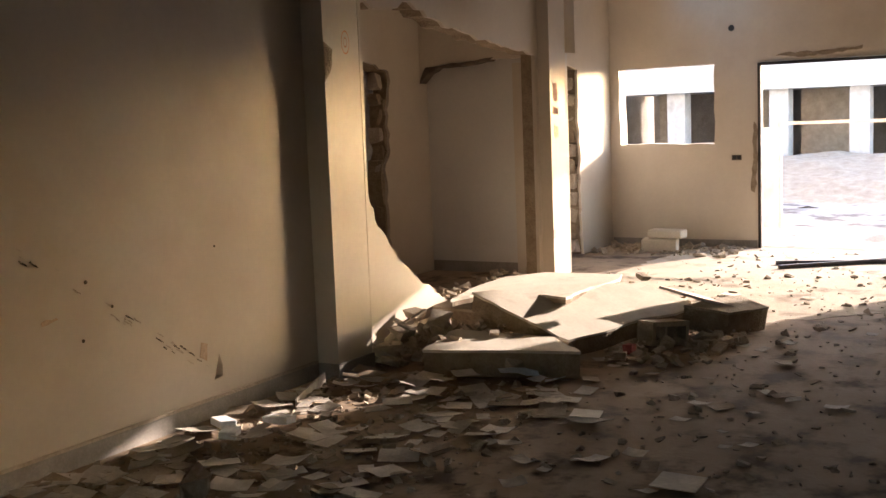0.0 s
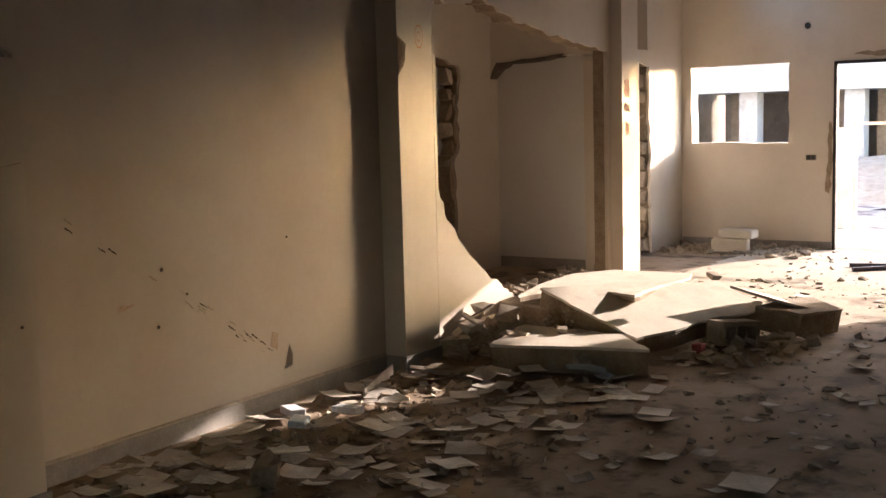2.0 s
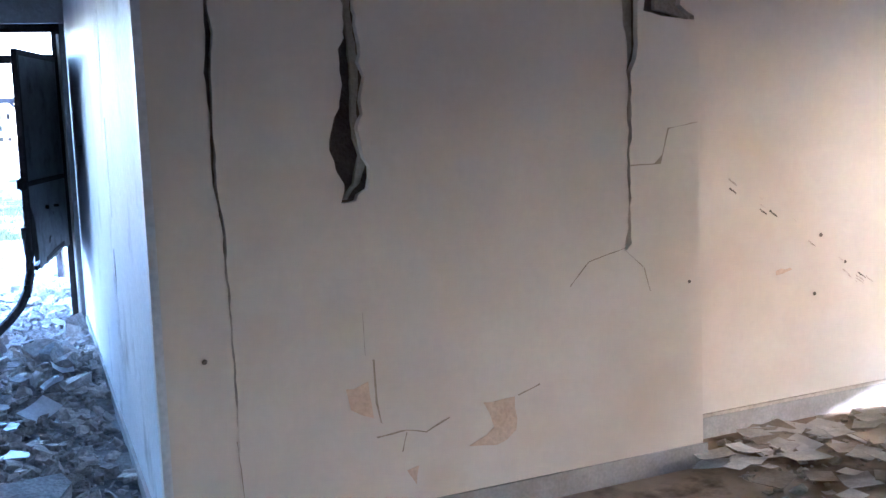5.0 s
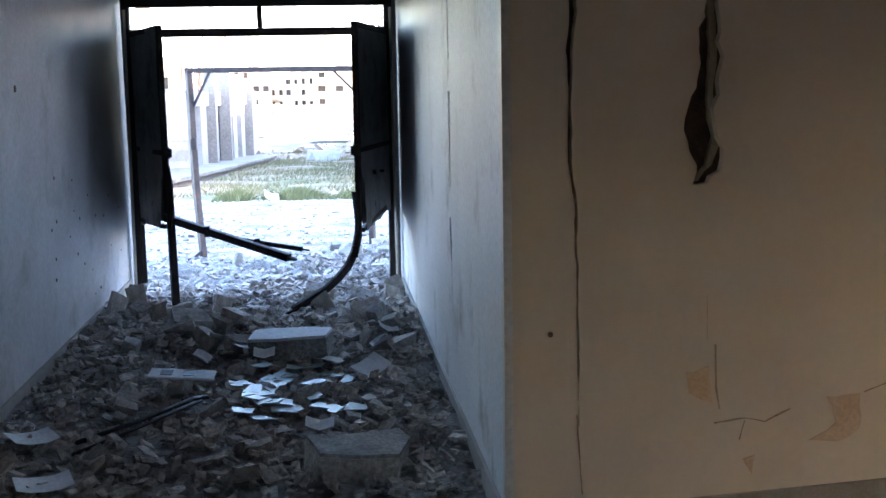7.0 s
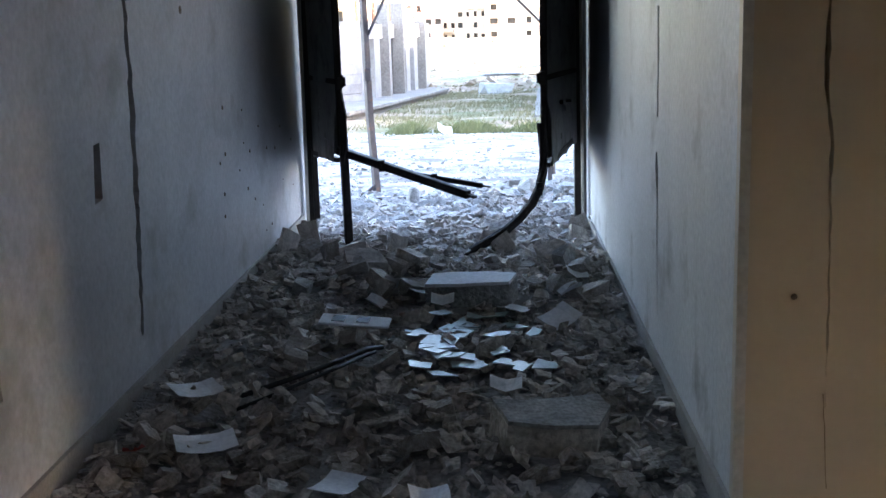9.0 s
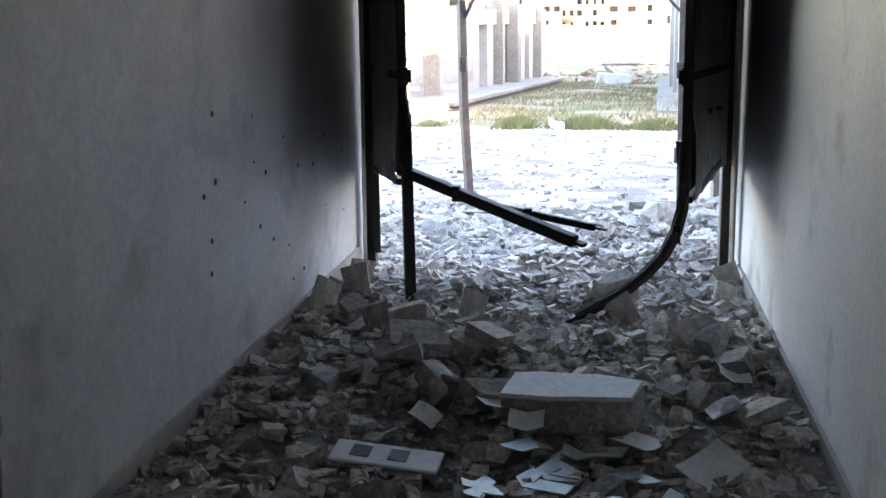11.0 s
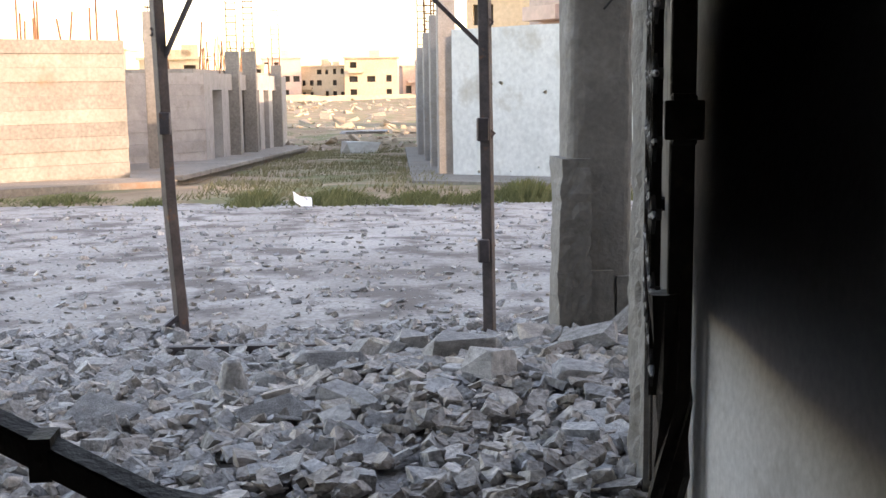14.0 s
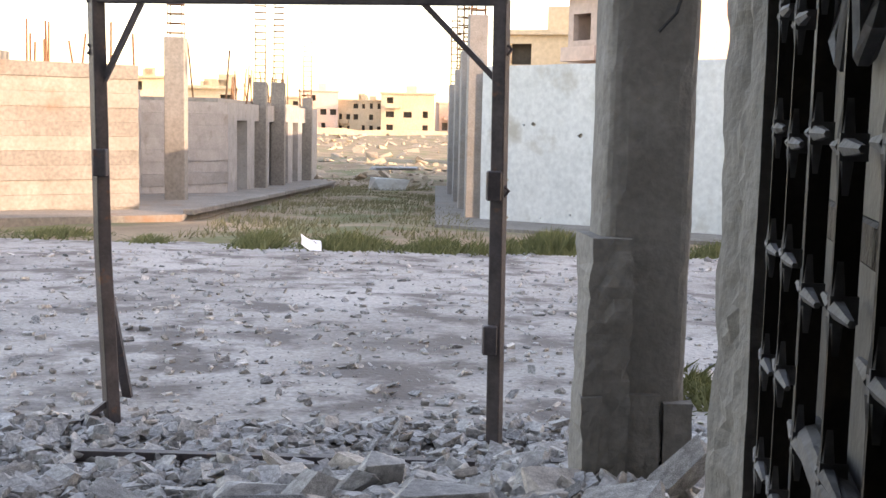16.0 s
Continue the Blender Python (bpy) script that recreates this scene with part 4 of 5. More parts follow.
tube = part("lock_tube", rod([inv @ Vector((-0.215, 4.67, 0.985)), inv @ Vector((-0.29, 4.40, 0.995))], 0.016, 12), GRILLE, leaf_r, "short grey steel tube of the lock")
part("tube_arm", rod([inv @ Vector((-0.288, 4.41, 0.995)), inv @ Vector((-0.22, 4.40, 0.995))], 0.014, 8), BURNT, tube)
part("tube_arm", rod([inv @ Vector((-0.22, 4.65, 0.985)), inv @ Vector((-0.15, 4.66, 0.985))], 0.010, 8), BURNT, tube)
def steel_tube(name, points, r, label, flat=False):
    """A charred steel tube with a torn open end and a welded lug."""
    tb = thing(name, I4, label, "steel bar")
    p = [Vector(v) for v in points]
    part("tube", bar(p[0], p[-1], r * 2) if flat else rod(p, r, 8), BURNT, tb, "", 0.004 if flat else 0.0)
    d = (p[-1] - p[-2]).normalized()
    part("torn_end", bar(p[-1] - d * 0.01, p[-1] + d * 0.05, r * 1.5, r * 0.6), BURNT, tb, "torn sheet edge")
    mid = p[0].lerp(p[-1], 0.35) if flat else p[len(p) // 3]
    lug = part("weld_lug", box(mid.x - 0.018, mid.x + 0.018, mid.y - r - 0.012, mid.y + r + 0.004, mid.z - r - 0.012, mid.z + r + 0.01), BURNT, tb)
    part("lug_bolt", rod([(mid.x, mid.y - r - 0.03, mid.z), (mid.x, mid.y - r, mid.z)], 0.007, 6), BURNT, lug)
    return tb


steel_tube("fallen_bar", [(-1.70, 4.22, 0.73), (-0.84, 3.66, 0.50)], 0.025, "charred steel bar hanging down across the doorway", True)
steel_tube("fallen_bar", [(-1.22, 3.93, 0.605), (-0.755, 3.80, 0.535)], 0.015, "thinner charred steel bar across the doorway", True)
steel_tube("bent_bar", [(-0.385, 3.965, 0.9), (-0.37, 3.96, 0.72), (-0.375, 3.95, 0.60), (-0.40, 3.95, 0.49), (-0.45, 3.94, 0.39), (-0.52, 3.93, 0.31), (-0.60, 3.92, 0.24), (-0.70, 3.90, 0.18), (-0.84, 3.87, 0.11)], 0.03, "bent charred steel bar curving down into the rubble")

# ---- yard: gate frame and near pillar ----
gz = lambda x, y: ground_z(x, y) - 0.03
gate = thing("gate_frame", I4, "bare dark steel gate frame standing in the yard", "gate")
TL, TR, BL, BR = (-2.11, 9.62, 1.84), (-0.09, 9.0, 1.82), (-2.02, 9.5, gz(-2.02, 9.5)), (-0.07, 8.99, gz(-0.07, 8.99))
part("post", bar(TL, (-2.08, 9.58, 0.5), 0.07), STEEL, gate, "", 0.005)
part("post_foot", bar((-2.08, 9.58, 0.52), BL, 0.07), STEEL, gate, "kinked lower post", 0.005)
part("post", bar(TR, BR, 0.065), STEEL, gate, "", 0.005)
part("top_bar", bar((-2.15, 9.63, 1.84), (-0.06, 8.99, 1.82), 0.06), STEEL, gate, "", 0.005)
part("brace", bar((-1.86, 9.54, 1.82), (-2.09, 9.61, 1.38), 0.026), STEEL, gate)
part("brace", bar((-0.47, 9.11, 1.82), (-0.09, 9.0, 1.43), 0.026), STEEL, gate)
part("back_strut", bar((-2.08, 9.6, 0.42), (-2.115, 10.28, gz(-2.1, 10.28)), 0.05), STEEL, gate)
for x, y, z in ((-2.08, 9.55, 1.0), (-0.11, 8.95, 0.955), (-0.11, 8.95, 0.22)):
    part("hinge", box(x - 0.035, x + 0.035, y - 0.03, y + 0.03, z - 0.07, z + 0.07), STEEL, gate, "", 0.006)
for x, y, z in ((-2.15, 9.6, 1.55), (-0.06, 8.98, 1.56), (-0.055, 8.98, 0.90)):
    part("hook", rod([(x, y, z), (x + 0.02, y, z + 0.03), (x, y, z + 0.05)], 0.008, 6), STEEL, gate)
part("foot_plate", bar((-2.2, 9.42, gz(-2.1, 9.4) + 0.02), (-2.03, 9.5, gz(-2, 9.5) + 0.16), 0.03), STEEL, gate)

pil = thing("concrete_pillar", Matrix.Translation((0.27, 7.55, 0)), "rough grey concrete pillar with a chipped lower casing", "pillar")
RC = [(0.16 * (1 if math.cos(a) > 0 else -1) * abs(math.cos(a)) ** 0.45, 0.15 * (1 if math.sin(a) > 0 else -1) * abs(math.sin(a)) ** 0.45) for a in [k * math.tau / 28 for k in range(28)]]
part("shaft", rough_post(RC, -0.4, 4.0, 0.06, 0.006, 5), PILLAR, pil)
strip = lambda x0, x1, y0, y1: [(x0 + (x1 - x0) * k / 5, y0) for k in range(6)] + [(x1, y1), (x0, y1)]
casing = part("casing", rough_post(strip(-0.205, -0.06, -0.2, 0.06), -0.4, 0.88, 0.04, 0.02, 9), PILLAR, pil, "chipped concrete casing")
part("casing_chip", rough_post(strip(-0.215, -0.15, -0.215, -0.17), -0.2, 0.35, 0.05, 0.014, 14), PILLAR, casing)
part("casing", rough_post(strip(-0.055, 0.055, -0.185, -0.13), -0.4, 0.35, 0.05, 0.008, 11), PILLAR, pil)
part("casing", rough_post(strip(0.075, 0.17, -0.18, -0.13), -0.4, 0.32, 0.05, 0.010, 12), PILLAR, pil)
part("hanging_wire", rod([(0.10, -0.165, 1.95), (0.09, -0.18, 1.75), (0.05, -0.19, 1.62), (0.0, -0.17, 1.56)], 0.006, 6), BLACK, pil)

# ---- unfinished buildings across the yard ----
def rebar_column(x, y, w, h, bars, group, mat=CONCRETE):
    t = thing("unfinished_column", Matrix.Translation((x, y, ground_z(x, y) - 0.1)), "bare concrete column with rusty rebar sticking up", "column", group)
    part("shaft", box(-w / 2, w / 2, -w / 2, w / 2, 0, h + 0.1), mat, t, "", 0.02)
    for i, (dx, dy) in enumerate(((-1, -1), (1, -1), (1, 1), (-1, 1))):
        lean = 0.03 * math.sin(x * 7 + i * 2)
        part("rebar", rod([(dx * w * 0.36, dy * w * 0.36, h), (dx * w * 0.36 + lean, dy * w * 0.36, h + bars * (0.85 + 0.15 * math.sin(i * 3 + y)))], 0.014, 5), RUST, t)
    for k in range(int(bars / 0.24)):
        z = h + 0.2 + k * 0.24
        part("stirrup", box(-w * 0.4, w * 0.4, -w * 0.4, w * 0.4, z, z + 0.022), RUST, t)
    return t


def board_wall(parent, a, b, z0, z1, depth, mat, lifts, name="board_lift"):
    """A cast concrete wall between two points of the plan, in lifts of boards that stand a little proud of each other."""
    a, b = Vector((*a, 0)), Vector((*b, 0))
    d = b - a
    m = Matrix.Translation(a) @ Matrix.Rotation(math.atan2(d.y, d.x), 4, "Z")
    for k in range(lifts):
        za, zb = z0 + (z1 - z0) * k / lifts, z0 + (z1 - z0) * (k + 1) / lifts
        off = 0.016 * math.sin(k * 2.7)
        part(name, box(0, d.length, -off, depth, za, zb - 0.004, None, m), mat, parent)


lb = thing("unfinished_building", I4, "unfinished building of board-marked tan concrete", "building")
board_wall(lb, (-14, 22.4), (-5.82, 27.6), -1.6, 2.22, 0.3, CONCRETE, 13)
part("parapet_stub", box(-9.5, -8.3, 26.6, 27.2, 2.2, 2.42), CONCRETE, lb)
lb2 = thing("unfinished_building", I4, "row of bare concrete walls with door openings", "building")
board_wall(lb2, (-7.8, 37.0), (-5.66, 39.6), -2.0, 1.62, 0.3, CONCRETE_GREY, 10)
board_wall(lb2, (-7.0, 28.2), (-7.8, 37.0), -2.0, 1.9, 0.3, CONCRETE_GREY, 7)
run = [(-5.66, 39.6), (-4.55, 66.0)]
rl = Vector((run[1][0] - run[0][0], run[1][1] - run[0][1], 0))
RM = Matrix.Translation((run[0][0], run[0][1], 0)) @ Matrix.Rotation(math.atan2(rl.y, rl.x), 4, "Z")
openings = [rect(1.6 + 3.6 * k, 3.6 + 3.6 * k, -1.5 - 0.12 * k, 1.05 - 0.03 * k) for k in range(6)]
part("side_wall", plate(rect(0, 26.5, -3.2, 1.62), openings, lambda a, b: RM @ Vector((a, 0, b)), RM.to_3x3() @ Vector((0, 0.35, 0))), CONCRETE_GREY, lb2)
part("dark_interior", box(0.2, 26, 2.6, 2.9, -3.2, 1.4, None, RM), INTERIOR_SHADE, lb2)
part("roof_slab", box(-0.1, 26.5, 0.3, 3.2, 1.55, 1.75, None, RM), CONCRETE, lb2)
for k in range(34):
    a = 0.3 + 26 * R.random()
    p0 = RM @ Vector((a, R.uniform(0.1, 3.0), 1.6))
    part("rebar", rod([p0, p0 + Vector((R.gauss(0, 0.08), R.gauss(0, 0.08), R.uniform(0.8, 1.9)))], 0.03, 4), RUST, lb2)
for k in range(26):
    f = R.random()
    p0 = Vector((-14 + 8.1 * f, 22.5 + 5.2 * f, 2.15))
    part("rebar", rod([p0, p0 + Vector((R.gauss(0, 0.06), 0, R.uniform(0.35, 0.95)))], 0.024, 4), RUST, lb)
for x, y, w, h, b in ((-6.1, 33.3, 0.52, 4.4, 1.6), (-5.38, 46, 0.5, 4.2, 3.2), (-5.10, 50, 0.55, 4.4, 3.4), (-4.72, 61, 0.5, 4.3, 3.0)):
    rebar_column(x, y, w, h, b, "columns of the left row")
plinth = thing("concrete_plinth", I4, "low concrete plinth along the unfinished walls", "plinth")
for k in range(9):
    y = 26.2 + 3.2 * k
    part("kerb_section", bar((-4.56 + 0.0505 * (y - 26), y, -0.65 - 0.036 * (y - 25)), (-4.56 + 0.0505 * (y - 22.84), y + 3.16, -0.65 - 0.036 * (y - 21.84)), 0.22, 0.12), CONCRETE, plinth, "", 0.015)
part("plinth_slab", plate([(-9.5, 21.6), (-4.6, 25.8), (-3.1, 55.5), (-3.4, 66), (-9.5, 66)], [], lambda a, b: (a, b, -0.68 - 0.036 * (b - 25)), (0, 0, -2.2)), CONCRETE, plinth)

rbld = thing("whitewashed_building", I4, "whitewashed concrete building with shrapnel marks", "building")
edgepts = rect(0, 9.5, -2.0, 2.42)
RW = Matrix.Translation((1.38, 27.9, 0)) @ Matrix.Rotation(math.atan2(-4.15, 4.24), 4, "Z")
pits = []
for k in range(16):
    cx, cz, rr = R.uniform(0.4, 6.5), -0.9 + 2.2 * R.random() ** 1.5, R.uniform(0.02, 0.06)
    if all(math.hypot(cx - p[0], cz - p[1]) > rr + p[2] + 0.05 for p in pits):
        pits.append((cx, cz, rr))
holes = [[(cx + rr * R.uniform(0.7, 1.2) * math.cos(j * 1.047), cz + rr * R.uniform(0.6, 1.1) * math.sin(j * 1.047)) for j in range(6)] for cx, cz, rr in pits]
part("render_coat", plate(ragged([(0, -2.0), (9.5, -2.0), (9.5, 2.5), (0, 2.38)], 0.5, 0.012, 95, True), holes, lambda a, b: RW @ Vector((a, 0, b)), RW.to_3x3() @ Vector((0, 0.03, 0))), WHITEWALL, rbld)
part("core_wall", box(0.03, 9.45, 0.05, 0.4, -2.0, 2.3, None, RW), CHUNK_TAN, rbld)
part("buttress", box(4.1, 4.55, -0.12, 0.1, -2.0, 2.4, None, RW), WHITEWALL, rbld, "", 0.02)
part("side_wall", plate(rect(0, 34, -3.4, 2.3), [rect(2.5 + 5 * k, 3.6 + 5 * k, -0.9, 1.2) for k in range(6)], lambda a, b: (1.52 + a * 0.028, 28.3 + a, b), (0.3, 0, 0)), CONCRETE_GREY, rbld)
part("dark_interior", box(3.8, 4.0, 29, 62, -3.4, 2.2), INTERIOR_SHADE, rbld)
for y, h in ((28.6, 4.5), (33, 4.2), (38, 4.2), (45, 4.2)):
    rebar_column(1.30 + 0.028 * (y - 28.6), y, 0.42, h, 2.6, "columns of the right row", CONCRETE_GREY)
pl2 = thing("concrete_platform", I4, "low concrete platform beside the whitewashed building", "plinth")
part("platform_slab", plate([(0.32, 25.5), (6, 20.9), (9, 24), (2.2, 58.3), (1.67, 58.3)], [], lambda a, b: (a, b, -0.78 - 0.036 * (b - 25.5)), (0, 0, -1.6)), CONCRETE, pl2)

# tall house behind the white wall, and the town on the hill
def house(x, y, w, d, z0, h, floors, cols, mat, turn, label, group="", gone=0.0, seed=1):
    qq = random.Random(seed)
    t = thing("town_house", Matrix.Translation((x, y, z0)) @ Matrix.Rotation(radians(turn), 4, "Z"), label, "building", group)
    holes, fh = [], h / floors
    for j in range(floors):
        for i in range(cols):
            if qq.random() < gone:
                continue
            cx, ww = w * (i + 0.5) / cols - w / 2, min(1.5, w / cols * 0.5) * qq.choice((0.8, 1, 1.25))
            holes.append(rect(cx - ww / 2, cx + ww / 2, j * fh + fh * 0.32, j * fh + fh * qq.choice((0.74, 0.8))))
    part("front_wall", plate(rect(-w / 2, w / 2, -3, h), holes, lambda a, b: (a, 0, b), (0, 0.35, 0)), mat, t)
    part("body", box(-w / 2 + 0.01, w / 2 - 0.01, 1.2, d, -3, h - 0.05), INTERIOR_SHADE, t, "dark box standing for the shaded interior")
    for sx in (-w / 2, w / 2 - 0.3):
        part("side_wall", box(sx, sx + 0.3, 0.36, d, -3, h), mat, t)
    part("roof", box(-w / 2 - 0.3, w / 2 + 0.3, -0.4, d + 0.2, h, h + 0.35), mat, t)
    for k in range(qq.randint(1, 3)):
        px = qq.uniform(-w / 2 + 1, w / 2 - 2)
        part("roof_block", box(px, px + qq.uniform(1, 2.5), 1, 3, h + 0.35, h + qq.uniform(1, 2.4)), mat, t)
    for j in range(1, floors):
        if qq.random() < 0.6:
            part("balcony", box(-w / 2 + 1, -w / 2 + 1 + w * 0.3, -1.2, 0, j * fh - 0.1, j * fh + 0.6), mat, t)
    return t


house(10.6, 58, 9, 12, -2, 9.5, 3, 4, FARPINK, -62, "tall brown war-worn house behind a white wall", "", 0.2, 3)
house(12.5, 86, 10, 8, -2, 9.5, 3, 4, FARWALL, -20, "sandy house on the slope", "", 0.2, 4)
# Out-of-view house, added so that its shadow covers the left row's walls.
house(19, 31.5, 16, 10, -2, 11.5, 4, 6, FARPINK, -70, "unseen tall brown house added to shade the left row", "", 0.2, 5)
TOWN = ((-27, 262, 13, -3.2, 8.4, 3, 5, 6), (-17, 268, 9, -2.6, 9.5, 3, 4, 7), (-8.5, 272, 13, -2.8, 7.8, 3, 7, 8), (3.5, 260, 12, -2.8, 9.4, 3, 3, 9), (15, 268, 8, -2.6, 7.4, 2, 3, 10), (25, 262, 13, -3, 8.2, 3, 4, 11), (-42, 258, 14, -3, 8.6, 3, 5, 12), (-56, 240, 13, -2, 9.4, 3, 5, 13), (-30, 200, 11, -2.5, 8.2, 3, 4, 14), (-43, 190, 12, -2, 8.8, 3, 4, 15), (-72, 230, 15, -2, 9, 3, 5, 16), (-24, 150, 8, -2.6, 7.0, 2, 3, 17), (38, 255, 14, -3, 9, 3, 5, 18))
for n, (x, y, w, z, h, fl, co, sd) in enumerate(TOWN):
    house(x, y, w, 9, z, h, fl, co, (FARWALL, FARPINK, FARWALL)[n % 3], -4 + 9 * math.sin(n * 2.1), "sandy concrete block of flats on the far hill", "town on the hill", 0.32, sd)
terr = thing("retaining_wall", I4, "long sandy retaining wall below the town", "wall")
part("wall_face", plate(ragged([(-45, -6), (45, -6), (45, -1.4), (20, -1.2), (0, -1.5), (-20, -1.0), (-45, -0.6)], 3, 0.25, 97, True), [], lambda a, b: (a, 235 + a * 0.05, b), (0, 1.5, 0)), FARWALL, terr)
rows = []
for k in range(600):
    y = 75 + 150 * R.random()
    x = -6 + R.uniform(-1, 1) * (8 + 0.16 * y)
    rows.append((x, y, ground_z(x, y) + 0.1, 0.4 + 1.3 * R.random() ** 2))
scatter("field_stones", rows, CARD, "ruins and stones scattered over the far field")
rows = []
for k in range(420):
    y = 56 + 26 * R.random()
    x = -1 + R.uniform(-1, 1) * 5
    rows.append((x, y, ground_z(x, y), 0.2 + 0.8 * R.random() ** 3))
scatter("field_clods", rows, CARD, "brown clods on the rough bank")
piece(mesh("boulder", chunk_bm(random.Random(4), 0.7), WHITEWALL), -0.57, 53.5, ground_z(-0.57, 53.5) + 0.3, 1.7, 1.2, 1.0, 0, 5, 20, "pale boulder in the rough field", "", "boulder")
piece(CHUNKS[3], -0.3, 64, ground_z(-0.3, 64) + 0.6, 3.0, 1.5, 1.2, 0, 0, 10, "dark flat rock on the bank", "", "boulder")
sheet(SHEETS[1], -1.72, 19.9, ground_z(-1.72, 19.9) + 0.10, 1.5, 35, 20, 20, "white crumpled sheet in the yard weeds", "", I4, "crumpled_sheet")

EARTH = material("dry_field_earth", (0.20, 0.14, 0.088), (0.33, 0.25, 0.165), 0.95, 0.5, 12, 0.5, spots=((0.15, 0.155, 0.07), 0.55, 0.48, 0.62))
field("field_earth", -9.5, 12, 20.6, 76, 60, 120, lambda x, y: ground_z(x, y) + 0.035 - 0.2 * max(0, 1 - (y - 20.6 - 0.5 * wave(x, 0, 0.8)) / 0.8), EARTH, I4, "dry brown field earth with weeds")


field("field_far", -90, 70, 75, 240, 60, 60, lambda x, y: ground_z(x, y) + 0.12, EARTH, I4, "dry rising field below the town")


def weeds(name, places, label, mat=GRASS):
    """Many thin blades: rows of x, y, z, height, spread."""
    vs, fs = [], []
    for x, y, z, h, s in places:
        a = R.uniform(0, 6.28)
        dx, dy, w = math.cos(a) * s * R.random(), math.sin(a) * s * R.random(), 0.008 + 0.012 * R.random()
        n = len(vs)
        vs += [(x - w, y, z), (x + w, y, z), (x + dx * 0.5, y + dy * 0.5, z + h * 0.6), (x + dx, y + dy, z + h)]
        fs += [(n, n + 1, n + 2), (n + 1, n + 3, n + 2)]
    me = bpy.data.meshes.new(name)
    me.from_pydata(vs, [], fs)
    me.materials.append(mat)
    tagged(new(name, me), label, "weeds", kind="stuff")


rows = []
for cx, cy, wx, hh, n in ((-5.8, 21.8, 0.9, 0.30, 900), (-7.3, 21.8, 0.8, 0.26, 500), (-4.3, 21.3, 0.4, 0.22, 300), (-2.55, 20.9, 0.42, 0.42, 900), (-1.2, 20.7, 0.75, 0.40, 1500), (0.1, 20.4, 0.55, 0.34, 1000), (1.9, 20.6, 0.62, 0.58, 2000), (1.2, 20.6, 0.3, 0.34, 500), (3.2, 20.4, 0.6, 0.4, 900), (4.4, 20.2, 0.8, 0.4, 900), (0.75, 20.3, 0.3, 0.28, 300), (1.35, 10.4, 0.25, 0.25, 300)):
    for k in range(n):
        x, y = cx + R.gauss(0, wx * 0.5), cy + R.gauss(0, 0.28)
        rows.append((x, y, ground_z(x, y), hh * 0.72 * R.uniform(0.3, 1) * math.exp(-((x - cx) / wx) ** 2), 0.22))
weeds("weed_clumps", rows, "green weed clumps along the yard's edge")
rows = []
for k in range(9000):
    y = 21.5 + 42 * R.random()
    x = -1.6 + R.uniform(-2.6, 2.4) + 0.01 * y
    if wave(x, y, 0.5, 9) > -0.15:
        rows.append((x, y, ground_z(x, y) + 0.03, R.uniform(0.04, 0.2), 0.16))
weeds("field_weeds", rows, "dry weeds over the rough field", DRYGRASS)

# ---- hall: fallen wall pieces ----
def hslab(name, pts, thick, label, top=PLASTER):
    """A slab of fallen wall through four or more corner points of its upper face."""
    t = thing(name, HM, label, "rubble", "fallen wall pieces")
    c = [Vector(p) for p in pts]
    n = (c[1] - c[0]).cross(c[-1] - c[0]).normalized()
    if n.z < 0:
        n = -n
    o = sum(c, Vector()) / len(c)
    ax = (c[1] - c[0]).normalized()
    ay = n.cross(ax)
    flat = [((p - o).dot(ax), (p - o).dot(ay)) for p in c]
    edge = ragged(flat, 0.08, 0.013, int(thick * 1000) + len(pts), True)
    at = lambda a, b, k: o + ax * a + ay * b + n * k
    part("plaster_face", plate(edge, [], lambda a, b: at(a, b, 0), -n * 0.018), top, t, "dusty cream plaster")
    part("body", plate([(a * 0.985, b * 0.985) for a, b in edge], [], lambda a, b: at(a, b, -0.019), -n * (thick - 0.019)), BLOCK, t, "raw broken blockwork")
    return t


hslab("fallen_wall", [(5.35, -0.32, 0.175), (5.66, -1.26, 0.17), (5.98, -0.95, 0.185), (5.96, -0.22, 0.185)], 0.17, "flat cream wall fragment with a raw block edge", PLASTER)
hslab("fallen_wall", [(6.22, -0.24, 0.4), (6.09, -0.67, 0.27), (5.98, -1.04, 0.16), (6.33, -1.17, 0.17), (6.77, -1.31, 0.19), (7.14, -1.49, 0.19), (7.3, -1.44, 0.22), (7.35, -1.03, 0.34), (6.79, -0.59, 0.38)], 0.14, "large tilted slab of fallen cream wall")
hslab("fallen_wall", [(6.25, -0.04, 0.33), (6.89, 0.11, 0.32), (7.44, 0.14, 0.32), (7.73, -0.09, 0.33), (7.62, -0.8, 0.36), (7.35, -0.89, 0.36), (6.91, -0.82, 0.36), (6.42, -0.84, 0.36), (6.56, -0.56, 0.35), (6.7, -0.13, 0.33)], 0.05, "broad slab of fallen cream wall leaning on others")
hslab("fallen_wall", [(6.42, 0.22, 0.24), (6.32, -0.40, 0.24), (7.1, -0.60, 0.28), (7.6, -0.2, 0.28), (7.35, 0.2, 0.26)], 0.16, "raw wall fragment under the broad slab", CHUNK_TAN)
hslab("fallen_wall", [(6.98, -1.48, 0.24), (7.05, -1.78, 0.19), (7.45, -1.98, 0.21), (7.62, -1.70, 0.22)], 0.17, "brown block fragment beyond the slabs", CHUNK_TAN)
hslab("fallen_wall", [(7.0, -1.30, 0.37), (7.05, -1.62, 0.28), (7.42, -1.90, 0.16), (7.38, -1.45, 0.26)], 0.02, "thin curled sheet of fallen plaster")
